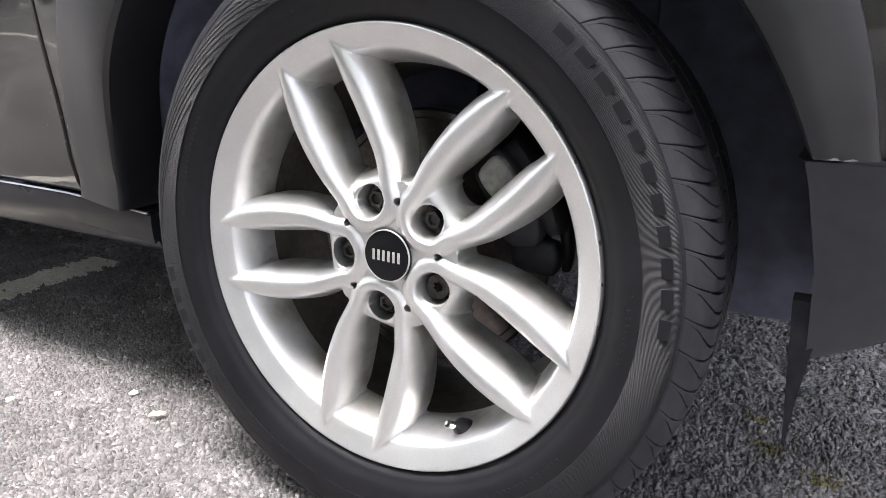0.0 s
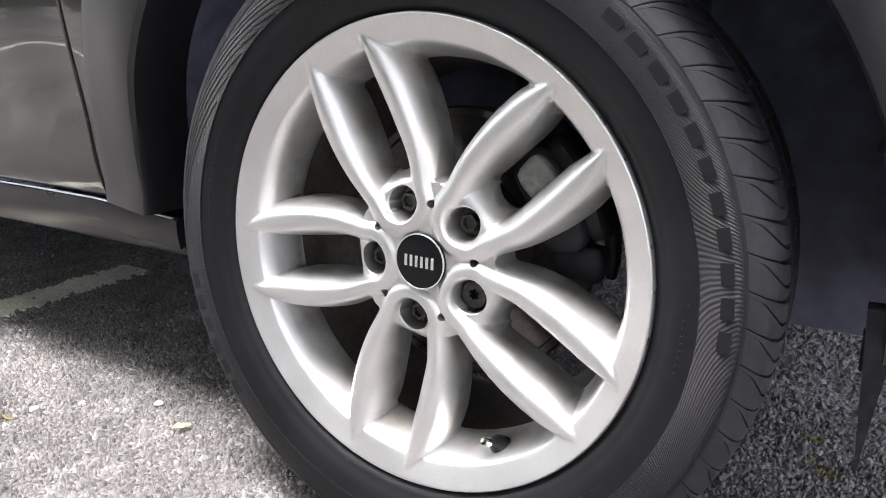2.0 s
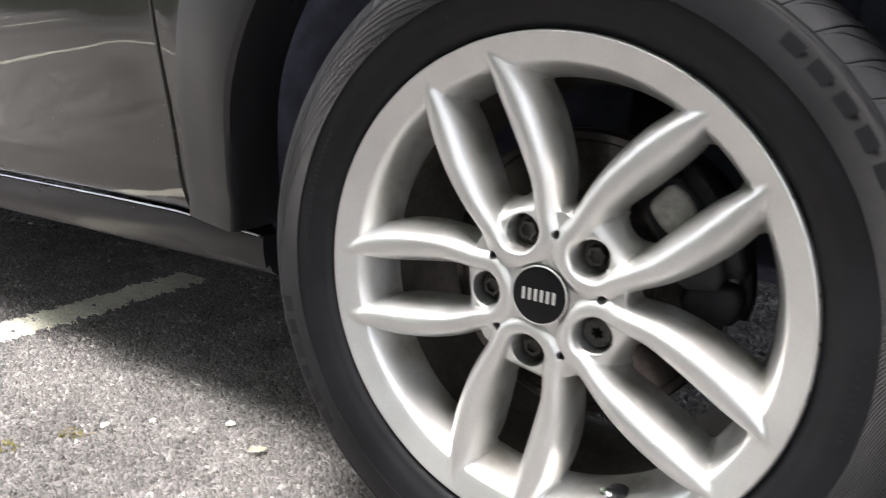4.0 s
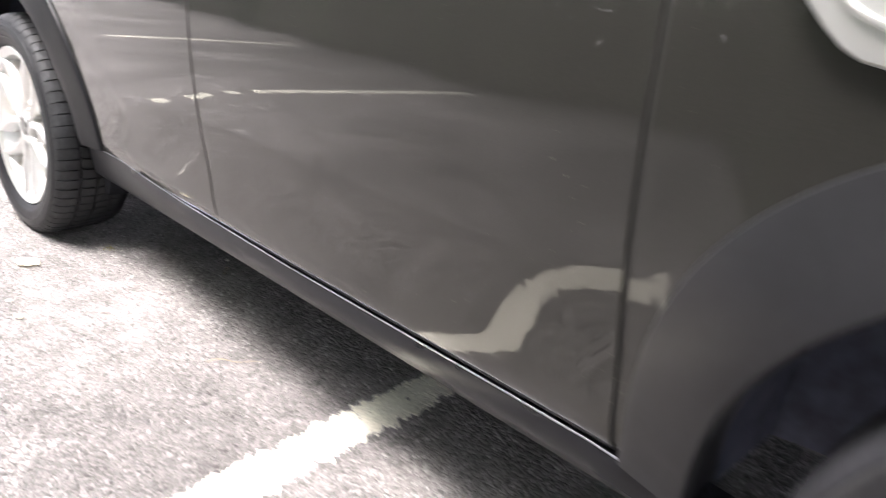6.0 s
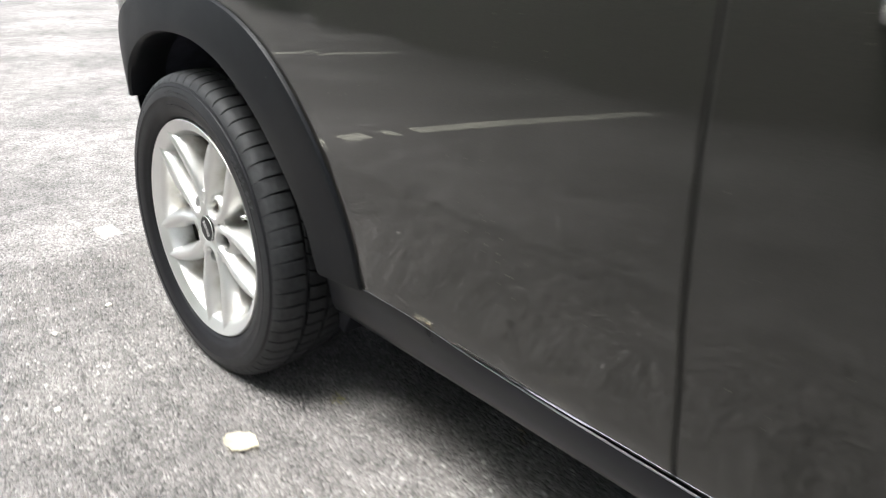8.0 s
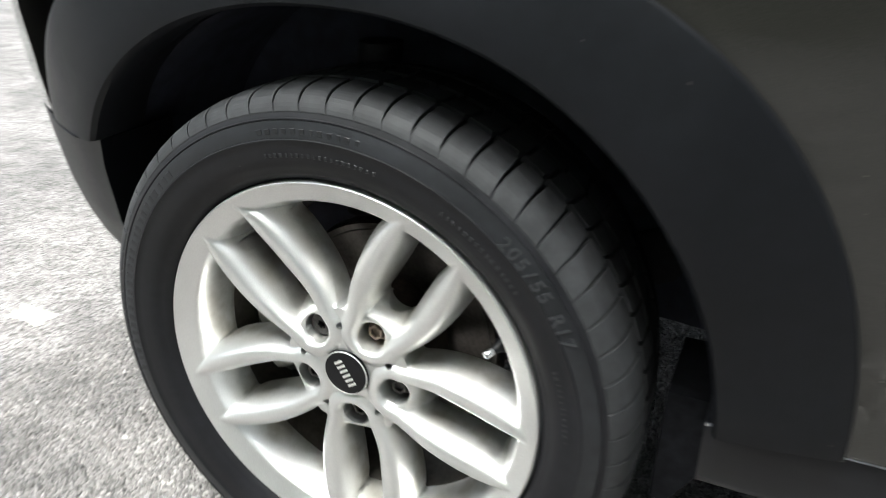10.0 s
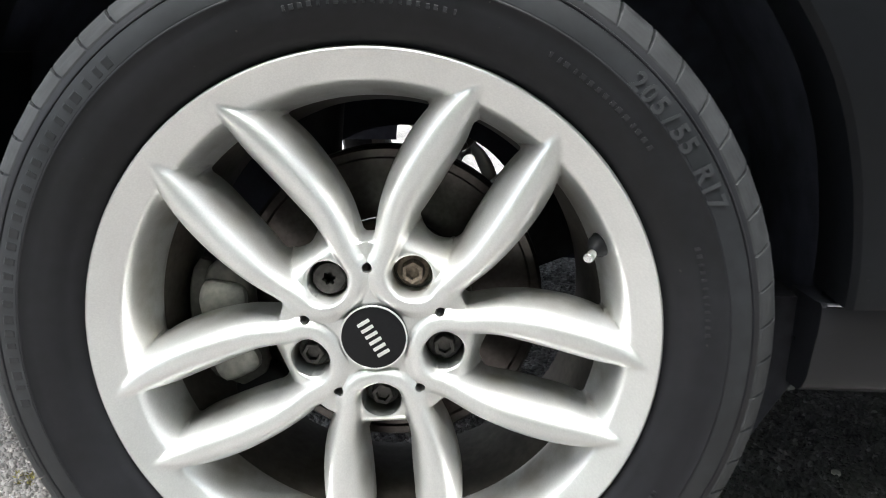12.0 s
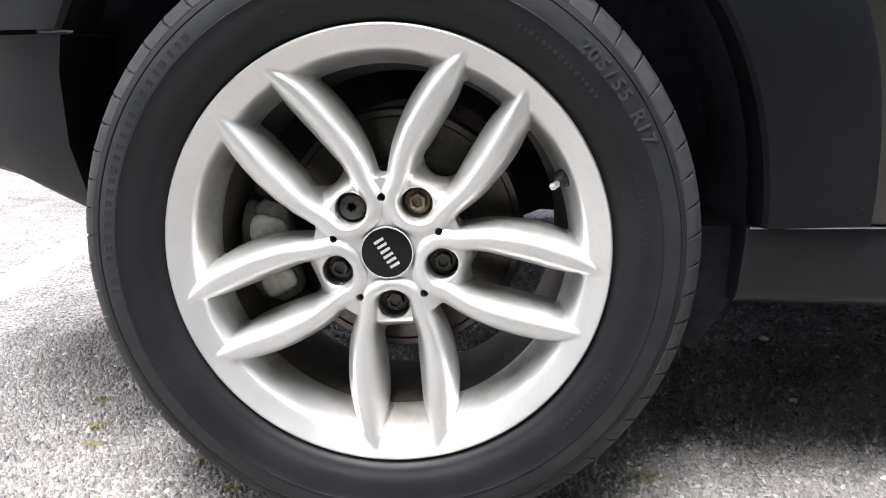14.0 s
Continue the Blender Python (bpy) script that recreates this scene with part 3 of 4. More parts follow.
TREAD_B = tread_mesh(65, 0.014, 0.0160, False)


def bolt_mesh():
    bm = join(revolve([(0.0, 0.0330), (0.0056, 0.0330), (0.0062, 0.0290), (0.0092, 0.0286), (0.0100, 0.0298), (0.0103, 0.040)], 6), revolve([(0.0100, 0.0375), (0.0132, 0.0385), (0.0145, 0.042), (0.0150, 0.052)], 32))
    return bm


def lock_bolt_mesh():
    bm = revolve([(0.0128, 0.0285), (0.0138, 0.0297), (0.0142, 0.052)], 32)
    n = 36
    ring = [(0.0128 * math.cos(2 * math.pi * i / n), 0.0285, 0.0128 * math.sin(2 * math.pi * i / n)) for i in range(n)]
    star = []
    deep = []
    for i in range(n):
        a = 2 * math.pi * i / n
        r = 0.0052 + 0.0010 * math.cos(6 * a)
        star.append((r * math.cos(a), 0.0285, r * math.sin(a)))
        deep.append((r * math.cos(a) * 0.9, 0.034, r * math.sin(a) * 0.9))
    join(bm, sheet([ring, star, deep], closed_v=True))
    return bm


BOLT_ME, LOCK_ME = bm_mesh("wheel_bolt", bolt_mesh()), bm_mesh("locking_bolt", lock_bolt_mesh())


def cap_mesh():
    return revolve([(0.0, 0.0158), (0.0210, 0.0161), (0.0272, 0.0168), (0.0280, 0.0176), (0.0284, 0.022)], 56)


def cap_marks():
    """Plain upright bars in place of the maker's name."""
    bm = bmesh.new()
    for x0, x1 in [(-0.0168 + 0.0061 * k, -0.0138 + 0.0061 * k) for k in range(6)]:
        box((x1 - x0, 0.0010, 0.0115), ((x0 + x1) / 2, 0.0157, 0), 0.0003, bm=bm)
    return bm


CAP_ME, CAPMARK_ME = bm_mesh("centre_cap", cap_mesh()), bm_mesh("cap_lettering", cap_marks())


def valve_mesh():
    bm = revolve([(0.0, 0.0), (0.0034, 0.0004), (0.0041, 0.0016), (0.0041, 0.0100), (0.0036, 0.0106)], 20)
    return bm


def wheel(at, parent, bolt_angle, cap_angle, valve_angle, tread, tread_mat, lock, rusty, marks, size_text, scuffs):
    rim = place("wheel", FACE, ALLOY, parent, "silver twin-spoke alloy wheel with light kerb scuffs", at=at)
    # the face's first bolt points along +x; turning the meshes keeps the tyre's flat on the ground
    spin = turn_y(bolt_angle)
    rim.matrix_basis = at @ spin
    back = spin.inverted()
    place("tyre", CARC, RUBBER, rim, "black rubber tyre with worn sidewall", at=back)
    place("tread", tread, tread_mat, rim, "tread blocks with swept grooves", smooth=False, at=back)
    place("hub_backing", BACK_ME, BARREL, rim, "dark seat behind the bolt holes", at=back)
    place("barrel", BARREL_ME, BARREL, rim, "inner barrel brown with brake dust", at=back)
    place("centre_cap", CAP_ME, CAPB, rim, "gloss black centre cap with plain silver marks", at=back @ turn_y(cap_angle))
    part("cap_ring", revolve([(0.0268, 0.0172), (0.0270, 0.0160), (0.0280, 0.0160), (0.0283, 0.0172)], 56), SILVER, rim, "thin bright ring round the cap", at=back)
    tagged(place("cap_lettering", CAPMARK_ME, SILVER, rim, "silver bars", smooth=False, at=back @ turn_y(cap_angle)), kind="stuff")
    for k in range(5):
        a = k * 2 * math.pi / 5
        me = LOCK_ME if k == lock else BOLT_ME
        b = new("wheel_bolt", me)
        if not me.materials:
            me.materials.append(BOLT)
        b.parent = rim
        b.matrix_basis = turn_y(a) @ Matrix.Translation((0.0598, 0.0055, 0)) @ Matrix.Rotation(0.4 * k, 4, "Y")
        if k in rusty:
            b.material_slots[0].link = "OBJECT"
            b.material_slots[0].material = RUSTBOLT
            tagged(b, "rusted hexagon wheel bolt")
    va = radians(valve_angle)
    d = Vector((math.cos(va), 0, math.sin(va)))
    tip, root = d * 0.1855 + Vector((0, 0.010, 0)), d * 0.2010 + Vector((0, 0.036, 0))
    way = (root - tip).normalized().to_track_quat("Y", "Z").to_matrix().to_4x4()
    place("valve_cap", VALVE_CAP, CHROME, rim, "metal valve cap", at=back @ Matrix.Translation(tip) @ way)
    place("valve_stem", VALVE_STEM, RUBBER, rim, "black rubber valve stem", at=back @ Matrix.Translation(tip) @ way)
    for r, y, h, m, d in marks:
        tagged(part("sidewall_lettering", arc_bars(m, r, y, h, d), MOULDED if scuffs else LETTER, rim, "raised plain bars on the sidewall", smooth=False, at=back), kind="stuff")
    if scuffs:
        part("sidewall_band", revolve([(0.2725, -0.0120), (0.2727, -0.0138), (0.2800, -0.0142), (0.2900, -0.0129), (0.2985, -0.0108), (0.3005, -0.0102), (0.3030, -0.0080), (0.3032, -0.0070)], 180), HATCH, rim, "finely ribbed band on the sidewall", at=back)
    elif size_text:
        part("sidewall_band", revolve([(0.2812, -0.0125), (0.2814, -0.0129), (0.2900, -0.0121), (0.2978, -0.0097), (0.2980, -0.0092)], 180), DUSTSHEEN, rim, "dusty outer band of the sidewall with painted sheen", at=back)
    if scuffs:
        tagged(part("sidewall_ridge", swept_ridges(10, 184, 6.5, 36), RUBBER, rim, "long swept ridges moulded in the sidewall", smooth=False, at=back), kind="stuff")
    if size_text:
        part("sidewall_size", arc_text(*size_text), SIZETEXT, rim, "raised tyre size on the sidewall", smooth=False, at=back)
    if scuffs:
        bm = bmesh.new()
        for a, w in scuffs:
            join(bm, arc_bars([(a, w)], 0.2336, 0.0012, 0.0014, 0.0006))
        tagged(part("kerb_scuff", bm, BARREL, rim, "dark kerb scuffs on the lip", smooth=False, at=back), kind="stuff")
    return rim


VALVE_CAP = bm_mesh("valve", valve_mesh())
VALVE_STEM = bm_mesh("valve_stem", revolve([(0.0, 0.010), (0.0038, 0.0104), (0.0044, 0.014), (0.0060, 0.019), (0.0090, 0.023), (0.0100, 0.027), (0.0100, 0.036)], 24))


# ---------------------------------------------------------------- car body
PROFILE = [(0.25, 0.078), (0.29, 0.0680), (0.31, 0.0602), (0.33, 0.0524), (0.345, 0.0473), (0.36, 0.0436), (0.38, 0.0405), (0.40, 0.0383), (0.42, 0.0359), (0.44, 0.0328), (0.46, 0.0297), (0.48, 0.0260), (0.50, 0.0223),
           (0.53, 0.0171), (0.56, 0.0129), (0.60, 0.0081), (0.64, 0.0039), (0.68, 0.0009), (0.72, -0.0010), (0.75, -0.0017), (0.80, -0.0020), (0.86, -0.0012), (0.92, 0.0036), (0.97, 0.012), (1.02, 0.032)]
# the door hollows a little and the wing swells ahead of it
SWELL = [(-1.05, 0.0), (-0.66, 0.0), (-0.60, 0.0008), (-0.55, 0.0006), (-0.50, -0.0022), (-0.46, -0.0062), (-0.42, -0.0113), (-0.38, -0.0140), (0.0, -0.0150)]
NOSE, TAIL = 0.72, -3.36


def spline(table):
    """Second derivatives of the natural cubic through a table."""
    x, y = np.array(table).T
    n, h = len(x), np.diff(x)
    a, b = np.eye(n), np.zeros(n)
    for i in range(1, n - 1):
        a[i, i - 1], a[i, i], a[i, i + 1] = h[i - 1], 2 * (h[i - 1] + h[i]), h[i]
        b[i] = 6 * ((y[i + 1] - y[i]) / h[i] - (y[i] - y[i - 1]) / h[i - 1])
    return x, y, h, np.linalg.solve(a, b)


BODY = spline(PROFILE)


def profile_y(z):
    x, y, h, m = BODY
    i = int(np.clip(np.searchsorted(x, z) - 1, 0, len(x) - 2))
    t = min(max(z, x[0]), x[-1]) - x[i]
    return float(y[i] + ((y[i + 1] - y[i]) / h[i] - h[i] * (2 * m[i] + m[i + 1]) / 6) * t + m[i] / 2 * t * t + (m[i + 1] - m[i]) / (6 * h[i]) * t ** 3)


def side_y(x, z):
    y = profile_y(z)
    if x > -0.66:
        up, down = min(1, max(0, (z - 0.33) / 0.17)), min(1, max(0, (0.72 - z) / 0.14))
        y += smooth_table(min(x, 0.0), SWELL) * up * up * (3 - 2 * up) * down * down * (3 - 2 * down)
    if x > 0.34:
        y += 0.30 * ((x - 0.34) / 0.52) ** 2.2
    if x < -2.86:
        y += 0.30 * ((-2.86 - x) / 0.52) ** 1.9
    return y


def columns(x0, x1, step=0.025):
    n = max(2, int(abs(x1 - x0) / step))
    return [x0 + (x1 - x0) * i / n for i in range(n + 1)]


ARCH_Z = 0.31
# half width, height and squareness of the trim's inner and outer edges
ARCH_BACK = ((0.417, 0.414, 2.0), (0.513, 0.498, 2.4))      # front wheel, towards the door
ARCH_NOSE = ((0.405, 0.414, 2.0), (0.436, 0.498, 2.4))      # front wheel, towards the bumper
ARCH_REAR = ((0.390, 0.407, 2.2), (0.503, 0.490, 2.4))      # rear wheel


def arch_shape(centre, ahead, f):
    """The curve a part f of the way from the trim's inner to its outer edge."""
    inner, outer = ARCH_REAR if centre < -1 else ARCH_NOSE if ahead else ARCH_BACK
    return [a + (b - a) * f for a, b in zip(inner, outer)]


def arch_top(x, centre, f=0.8):
    """Height of the arch at x, or less than nothing outside it."""
    rx, rz, p = arch_shape(centre, x > centre, f)
    d = 1 - (abs(x - centre) / rx) ** p
    return ARCH_Z + rz * d ** (1 / p) if d > 0 else -1


def arch_point(centre, a, f):
    """The arch at the angle a, below its shoulders straight down."""
    c, s = math.cos(a), math.sin(a)
    rx, rz, p = arch_shape(centre, c > 0, f)
    x = centre + rx * math.copysign(abs(c) ** (2 / p), c)
    z = ARCH_Z + (rz * s ** (2 / p) if s > 0 else 0.4 * s)
    return x, z


def panel(name, x0, x1, low, top, mat, parent, label, depth=0.02, side=1, rows_n=36):
    """A curved panel between two gaps, its edges turned in."""
    xs = columns(x0, x1)
    rows = []
    for i, x in enumerate(xs):
        zl, zt = low(x), top(x)
        row = []
        for j in range(rows_n + 1):
            z = zl + (zt - zl) * j / rows_n
            row.append([x, side_y(x, z), z])
        edge = 0.003
        row = [[x, row[0][1] + depth, row[0][2] + 0.002], [x, row[0][1] + edge, row[0][2]]] + [[p[0], p[1], p[2] + (0.002 if q == 0 else -0.002 if q == rows_n else 0)] for q, p in enumerate(row)] + [[x, row[-1][1] + edge, row[-1][2]], [x, row[-1][1] + depth, row[-1][2]]]
        rows.append(row)
    for e, (a, b) in ((0, (x0, x1)), (-1, (x1, x0))):
        s = 1 if b > a else -1
        inner = [[a, p[1] + depth, p[2]] for p in rows[e]]
        mid = [[a, p[1] + 0.003, p[2]] for p in rows[e]]
        for p in rows[e]:
            p[0] += 0.002 * s
        if e == 0:
            rows = [inner, mid] + rows
        else:
            rows = rows + [mid, inner]
    if side < 0:
        rows = [[(p[0], CAR_WIDTH - p[1], p[2]) for p in row] for row in rows]
    return part(name, sheet(rows), mat, parent, label)


def cladding(name, centre, parent, a0, a1, side, mat):
    rows = []
    n = 90
    for i in range(n + 1):
        a = radians(a0 + (a1 - a0) * i / n)
        row = []
        for f, dy in ((1.0, 0.008), (1.0, -0.004), (0.985, -0.0065), (0.93, -0.0075), (0.8, -0.008), (0.6, -0.0085), (0.35, -0.009), (0.12, -0.0095), (0.04, -0.008), (0.0, -0.002), (0.0, 0.012), (0.02, 0.040), (0.07, 0.080)):
            x, z = arch_point(centre, a, f)
            ahead = x > centre
            z = max(z, (0.4525 if ahead else sill_top(x) + 0.0045) if centre > -1 else (sill_top(x) + 0.0045 if ahead else 0.5430))
            body = side_y(x, max(z, 0.345))
            y = body - 0.012 * (1 - f) + dy
            row.append((x, y if side > 0 else CAR_WIDTH - y, z))
        rows.append(row)
    return part(name, sheet(rows), mat, parent, "unpainted black plastic wheel arch trim")


def sill_top(x):
    return lerp_table(x, [(-2.24, 0.339), (-2.08, 0.343), (-1.98, 0.342), (-1.87, 0.333), (-1.68, 0.324), (-1.25, 0.316), (-0.7, 0.316), (-0.56, 0.315), (-0.48, 0.310), (-0.395, 0.304)])


def sill(parent, side=1):
    rows = []
    for x in columns(-2.218, -0.394, 0.02):
        t = sill_top(x)
        row = []
        for y, z in ((0.120, t - 0.003), (0.0690, t - 0.001), (0.0620, t + 0.0004), (0.0575, t - 0.0008), (0.0552, t - 0.003), (0.0545, t - 0.010), (0.0555, t - 0.024), (0.0590, t - 0.042), (0.0640, 0.268), (0.0700, 0.256), (0.0790, 0.249), (0.13, 0.243), (0.2, 0.24)):
            row.append((x, y if side > 0 else CAR_WIDTH - y, z))
        rows.append(row)
    for e in (0, -1):
        cap = [(p[0], (p[1] + 0.14) / 2 if side > 0 else (p[1] + CAR_WIDTH - 0.14) / 2, 0.288 + (p[2] - 0.288) * 0.1) for p in rows[e]]
        rows = [cap] + rows if e == 0 else rows + [cap]
    ob = part("sill", sheet(rows), SILL, parent, "dark grey plastic side skirt")
    # the sky's glint on the skirt's edge, built as a thin metal strip
    edge = []
    for x in columns(-2.214, -0.400, 0.02):
        t = sill_top(x)
        loop = [(0.0552 + 0.0016 * math.cos(2 * math.pi * k / 8), t - 0.0002 + 0.0016 * math.sin(2 * math.pi * k / 8)) for k in range(8)]
        edge.append([(x, y if side > 0 else CAR_WIDTH - y, z) for y, z in loop])
    part("sill_edge_glint", solid(edge), EDGEGLINT, ob, "sky glint along the top edge, put in as a strip")
    return ob


def liner(name, centre, parent, side=1, a0=-2, a1=182, deep=0.3):
    """The well round a wheel: a drum with its inner wall."""
    rows = []
    n = 60
    for i in range(n + 1):
        a = radians(a0 + (a1 - a0) * i / n)
        row = []
        for f, y in ((0.03, 0.030), (0.08, 0.036), (0.10, 0.06), (0.12, 0.30)):
            x, z = arch_point(centre, a, f)
            tail = 0.05 * min(1, max(0, math.degrees(a) - 158) / 10) if centre < -1 else 0
            sunk = 0.06 if centre > -1 and x > centre else 0.42
            row.append((x, min(0.29, y + tail + 0.012 + sunk * max(0, 0.44 - z)) if y < 0.1 else y, z))
        x, z = row[-1][0], row[-1][2]
        for k, y in ((0.8, 0.31), (deep, 0.32)):
            row.append((centre + (x - centre) * k, y, ARCH_Z + (z - ARCH_Z) * k))
        rows.append([(p[0], p[1] if side > 0 else CAR_WIDTH - p[1], p[2]) for p in row])
    return part(name, sheet(rows), HAZELINER if centre > -1 else REARLINER, parent, "black wheel arch liner, paled for haze")


def brake(parent, centre, y0, r, caliper_angle, cast, name, plate, out=0.0):
    at = Matrix.Translation((centre, y0, HUB_Z))
    d = part(name, revolve([(0.078, 0.118), (0.080, 0.108), (0.092, 0.1075), (0.094, 0.1085), (r - 0.012, 0.1085), (r - 0.010, 0.1065), (r - 0.003, 0.1065), (r, 0.110), (r, 0.128), (r - 0.003, 0.130), (0.08, 0.130)], 80), DISC, parent, "steel brake disc behind the spokes")
    d.matrix_basis = at
    part("disc_hub", revolve([(0.0, 0.062), (0.066, 0.062), (0.072, 0.066), (0.076, 0.082), (0.078, 0.112)], 56), RUST, d, "rusty brown disc hub")
    turn = turn_y(radians(caliper_angle))

    def arc_body(r0, r1, ya, yb, a0, a1):
        """A rounded casting that follows the disc's edge between two angles."""
        rows = []
        for i in range(15):
            f = i / 14
            k = min(1.0, 0.55 + 0.45 * math.sin(math.pi * f) ** 0.35)
            t = radians(a0 + (a1 - a0) * f)
            loop = []
            for j in range(16):
                q = 2 * math.pi * j / 16
                u, v = [math.copysign(abs(w) ** 0.45, w) for w in (math.cos(q), math.sin(q))]
                r, y = (r0 + r1) / 2 + out + (r1 - r0) / 2 * u * k, (ya + yb) / 2 + (yb - ya) / 2 * v * k
                loop.append((r * math.cos(t), y, r * math.sin(t)))
            rows.append(loop)
        bm = solid(rows)
        bm.transform(turn)
        return bm

    caliper = part("brake_caliper", join(arc_body(r - 0.044, r + 0.006, 0.070, 0.098, -23, 23), arc_body(r - 0.004, r + 0.022, 0.078, 0.146, -20, 20)), cast, d, "cast brake caliper")
    part("caliper_bracket", join(join(arc_body(r - 0.040, r + 0.014, 0.086, 0.116, -37, -22), arc_body(r - 0.040, r + 0.014, 0.086, 0.116, 22, 37)), arc_body(r + 0.006, r + 0.020, 0.112, 0.136, -36, 36)), DARKCAST, d, "dark iron caliper bracket")
    if plate:
        part("caliper_spring_plate", arc_body(r - 0.034, r + 0.001, 0.062, 0.082, 2, 19), CALIPER, caliper, "pale grey cast face of the caliper")
    else:
        for a0, a1 in ((-17, -3), (8, 19)):
            part("caliper_lug", arc_body(r - 0.040, r + 0.004, 0.062, 0.080, a0, a1), CALIPER, caliper, "pale beige cast lug")
        pin = revolve([(0.0, 0.060), (0.010, 0.060), (0.013, 0.064), (0.013, 0.084), (0.017, 0.086), (0.017, 0.11)], 24)
        pin.transform(turn_y(radians(caliper_angle - 36)) @ Matrix.Translation((r + 0.034, 0, 0)))
        part("slide_pin", pin, BARREL, d, "brown caliper slide pin boot")
    return d


def tail_and_nose(parent):
    """Bumpers at both ends, right round the car."""
    def strip(name, edge, zs, front, mat, label):
        rows = []
        n = 40
        for i in range(n + 1):
            f = i / n
            u = math.sin(math.pi / 2 * min(1, f / 0.35)) if f < 0.35 else 1 if f < 0.65 else math.sin(math.pi / 2 * min(1, (1 - f) / 0.35))
            row = []
            for z, tuck in zs:
                end = (NOSE if front else TAIL)
                xa = lerp_table(z, edge)
                if not front and z < 0.45:
                    z += min(0.05, 0.32 * max(0, (xa - 0.0) - (xa + (end - xa) * u))) * (0.45 - z) / 0.12
                if front and z < 0.40:
                    z += 0.15 * u * (0.40 - z) / 0.13
                x = xa + (end - xa) * u
                x -= tuck * 0.3 if front else -tuck * 0.3
                yr = side_y(x, max(z, 0.36)) - 0.004 + tuck
                if f < 0.35:
                    y = yr
                elif f <= 0.65:
                    ys = side_y(xa + (end - xa), max(z, 0.36)) + tuck
                    y = ys + (CAR_WIDTH - 2 * ys) * (f - 0.35) / 0.3
                else:
                    y = CAR_WIDTH - yr
                row.append((x, y, z))
            rows.append(row)
        for e in (0, -1):
            s = 1 if e == 0 else -1
            lip = [(p[0], p[1] + 0.12 * s, p[2]) for p in rows[e]]
            rows = [lip] + rows if e == 0 else rows + [lip]
        return part(name, sheet(rows), mat, parent, label)

    strip("front_bumper", [(0.26, 0.397), (0.305, 0.400), (0.35, 0.396), (0.40, 0.389), (0.45, 0.377)], [(0.265, 0.05), (0.275, 0.012), (0.29, 0.004), (0.36, 0.0), (0.43, 0.0), (0.4485, 0.002), (0.4495, 0.02)], True, BUMPER, "black plastic front bumper")
    strip("front_bumper_top", [(0.45, 0.422), (0.50, 0.410), (0.56, 0.388), (0.62, 0.360), (0.68, 0.325), (0.72, 0.30)], [(0.452, 0.02), (0.453, 0.003), (0.46, 0.0), (0.52, 0.0), (0.60, 0.0), (0.68, 0.004), (0.72, 0.02)], True, PAINT, "painted front bumper top")
    strip("rear_bumper", [(0.327, -2.925), (0.345, -2.950), (0.38, -2.960), (0.42, -2.962), (0.486, -2.958), (0.54, -2.944)], [(0.328, 0.10), (0.331, 0.02), (0.355, 0.006), (0.42, 0.0), (0.50, 0.0), (0.5385, 0.002), (0.540, 0.02)], False, CLAD, "black plastic rear bumper")
    strip("rear_bumper_top", [(0.5, -3.074), (0.8, -3.074)], [(0.5425, 0.02), (0.5435, 0.003), (0.55, 0.0), (0.60, 0.0), (0.68, 0.0), (0.75, 0.004), (0.78, 0.03)], False, PAINT, "painted rear bumper top")


def shell(parent):
    """Bonnet, windscreen, roof and tailgate, and the far side, as one closed upper body."""
    def top(x):
        return lerp_table(x, [(TAIL, 0.95), (-3.22, 1.02), (-3.10, 1.30), (-2.95, 1.48), (-2.6, 1.53), (-1.8, 1.55), (-1.2, 1.53), (-0.95, 1.46), (-0.45, 1.05), (-0.30, 1.03), (0.4, 0.97), (0.7, 0.88), (NOSE, 0.72)])

    rows = []
    for x in columns(TAIL, NOSE, 0.06):
        t = top(x)
        b = min(1.0, t - 0.02)
        yb = side_y(x, min(b, 0.97))
        lean = max(0, (t - 1.0)) * 0.30
        half = []
        for y, z in ((yb + 0.012, b - 0.05), (yb + 0.006, b), (yb + 0.02 + lean * 0.4, b + (t - b) * 0.4), (yb + 0.05 + lean * 0.8, b + (t - b) * 0.8), (yb + 0.10 + lean, b + (t - b) * 0.93), (yb + 0.25 + lean, t)):
            half.append((x, min(y, CAR_WIDTH / 2 - 0.05), z))
        rows.append(half + [(p[0], CAR_WIDTH - p[1], p[2]) for p in half[::-1]])
    for e in (0, -1):
        x = TAIL - 0.02 if e == 0 else NOSE + 0.02
        low_z = min(p[2] for p in rows[e])
        caps = [[(x, CAR_WIDTH / 2 + (p[1] - CAR_WIDTH / 2) * k, low_z + (p[2] - low_z) * k) for p in rows[e]] for k in (0.96, 0.5, 0.02)]
        rows = caps[::-1] + rows if e == 0 else rows + caps
    part("upper_body", sheet(rows), PAINT, parent, "dark grey bonnet and roof")
    for name, x0, x1 in (("front_window", -1.42, -0.80), ("rear_window", -2.30, -1.50)):
        for side in (1, -1):
            rows = []
            for x in columns(x0, x1, 0.1):
                row = []
                for k in range(6):
                    z = 1.01 + (min(top(x) - 0.10, 1.43) - 1.01) * k / 5
                    lean = max(0, top(x) - 1.0) * 0.30
                    f = (z - 1.0) / (top(x) - 1.0)
                    y = side_y(x, 0.97) + 0.006 + (0.05 + lean * 1.0) * f - 0.012
                    row.append((x, y if side > 0 else CAR_WIDTH - y, z))
                rows.append(row)
            part(name, sheet(rows), GLASS, parent, "dark side window glass")
    rows = []
    for i in range(7):
        x = -0.48 - 0.44 * i / 6
        lean = (top(x) - 1.0) * 0.30
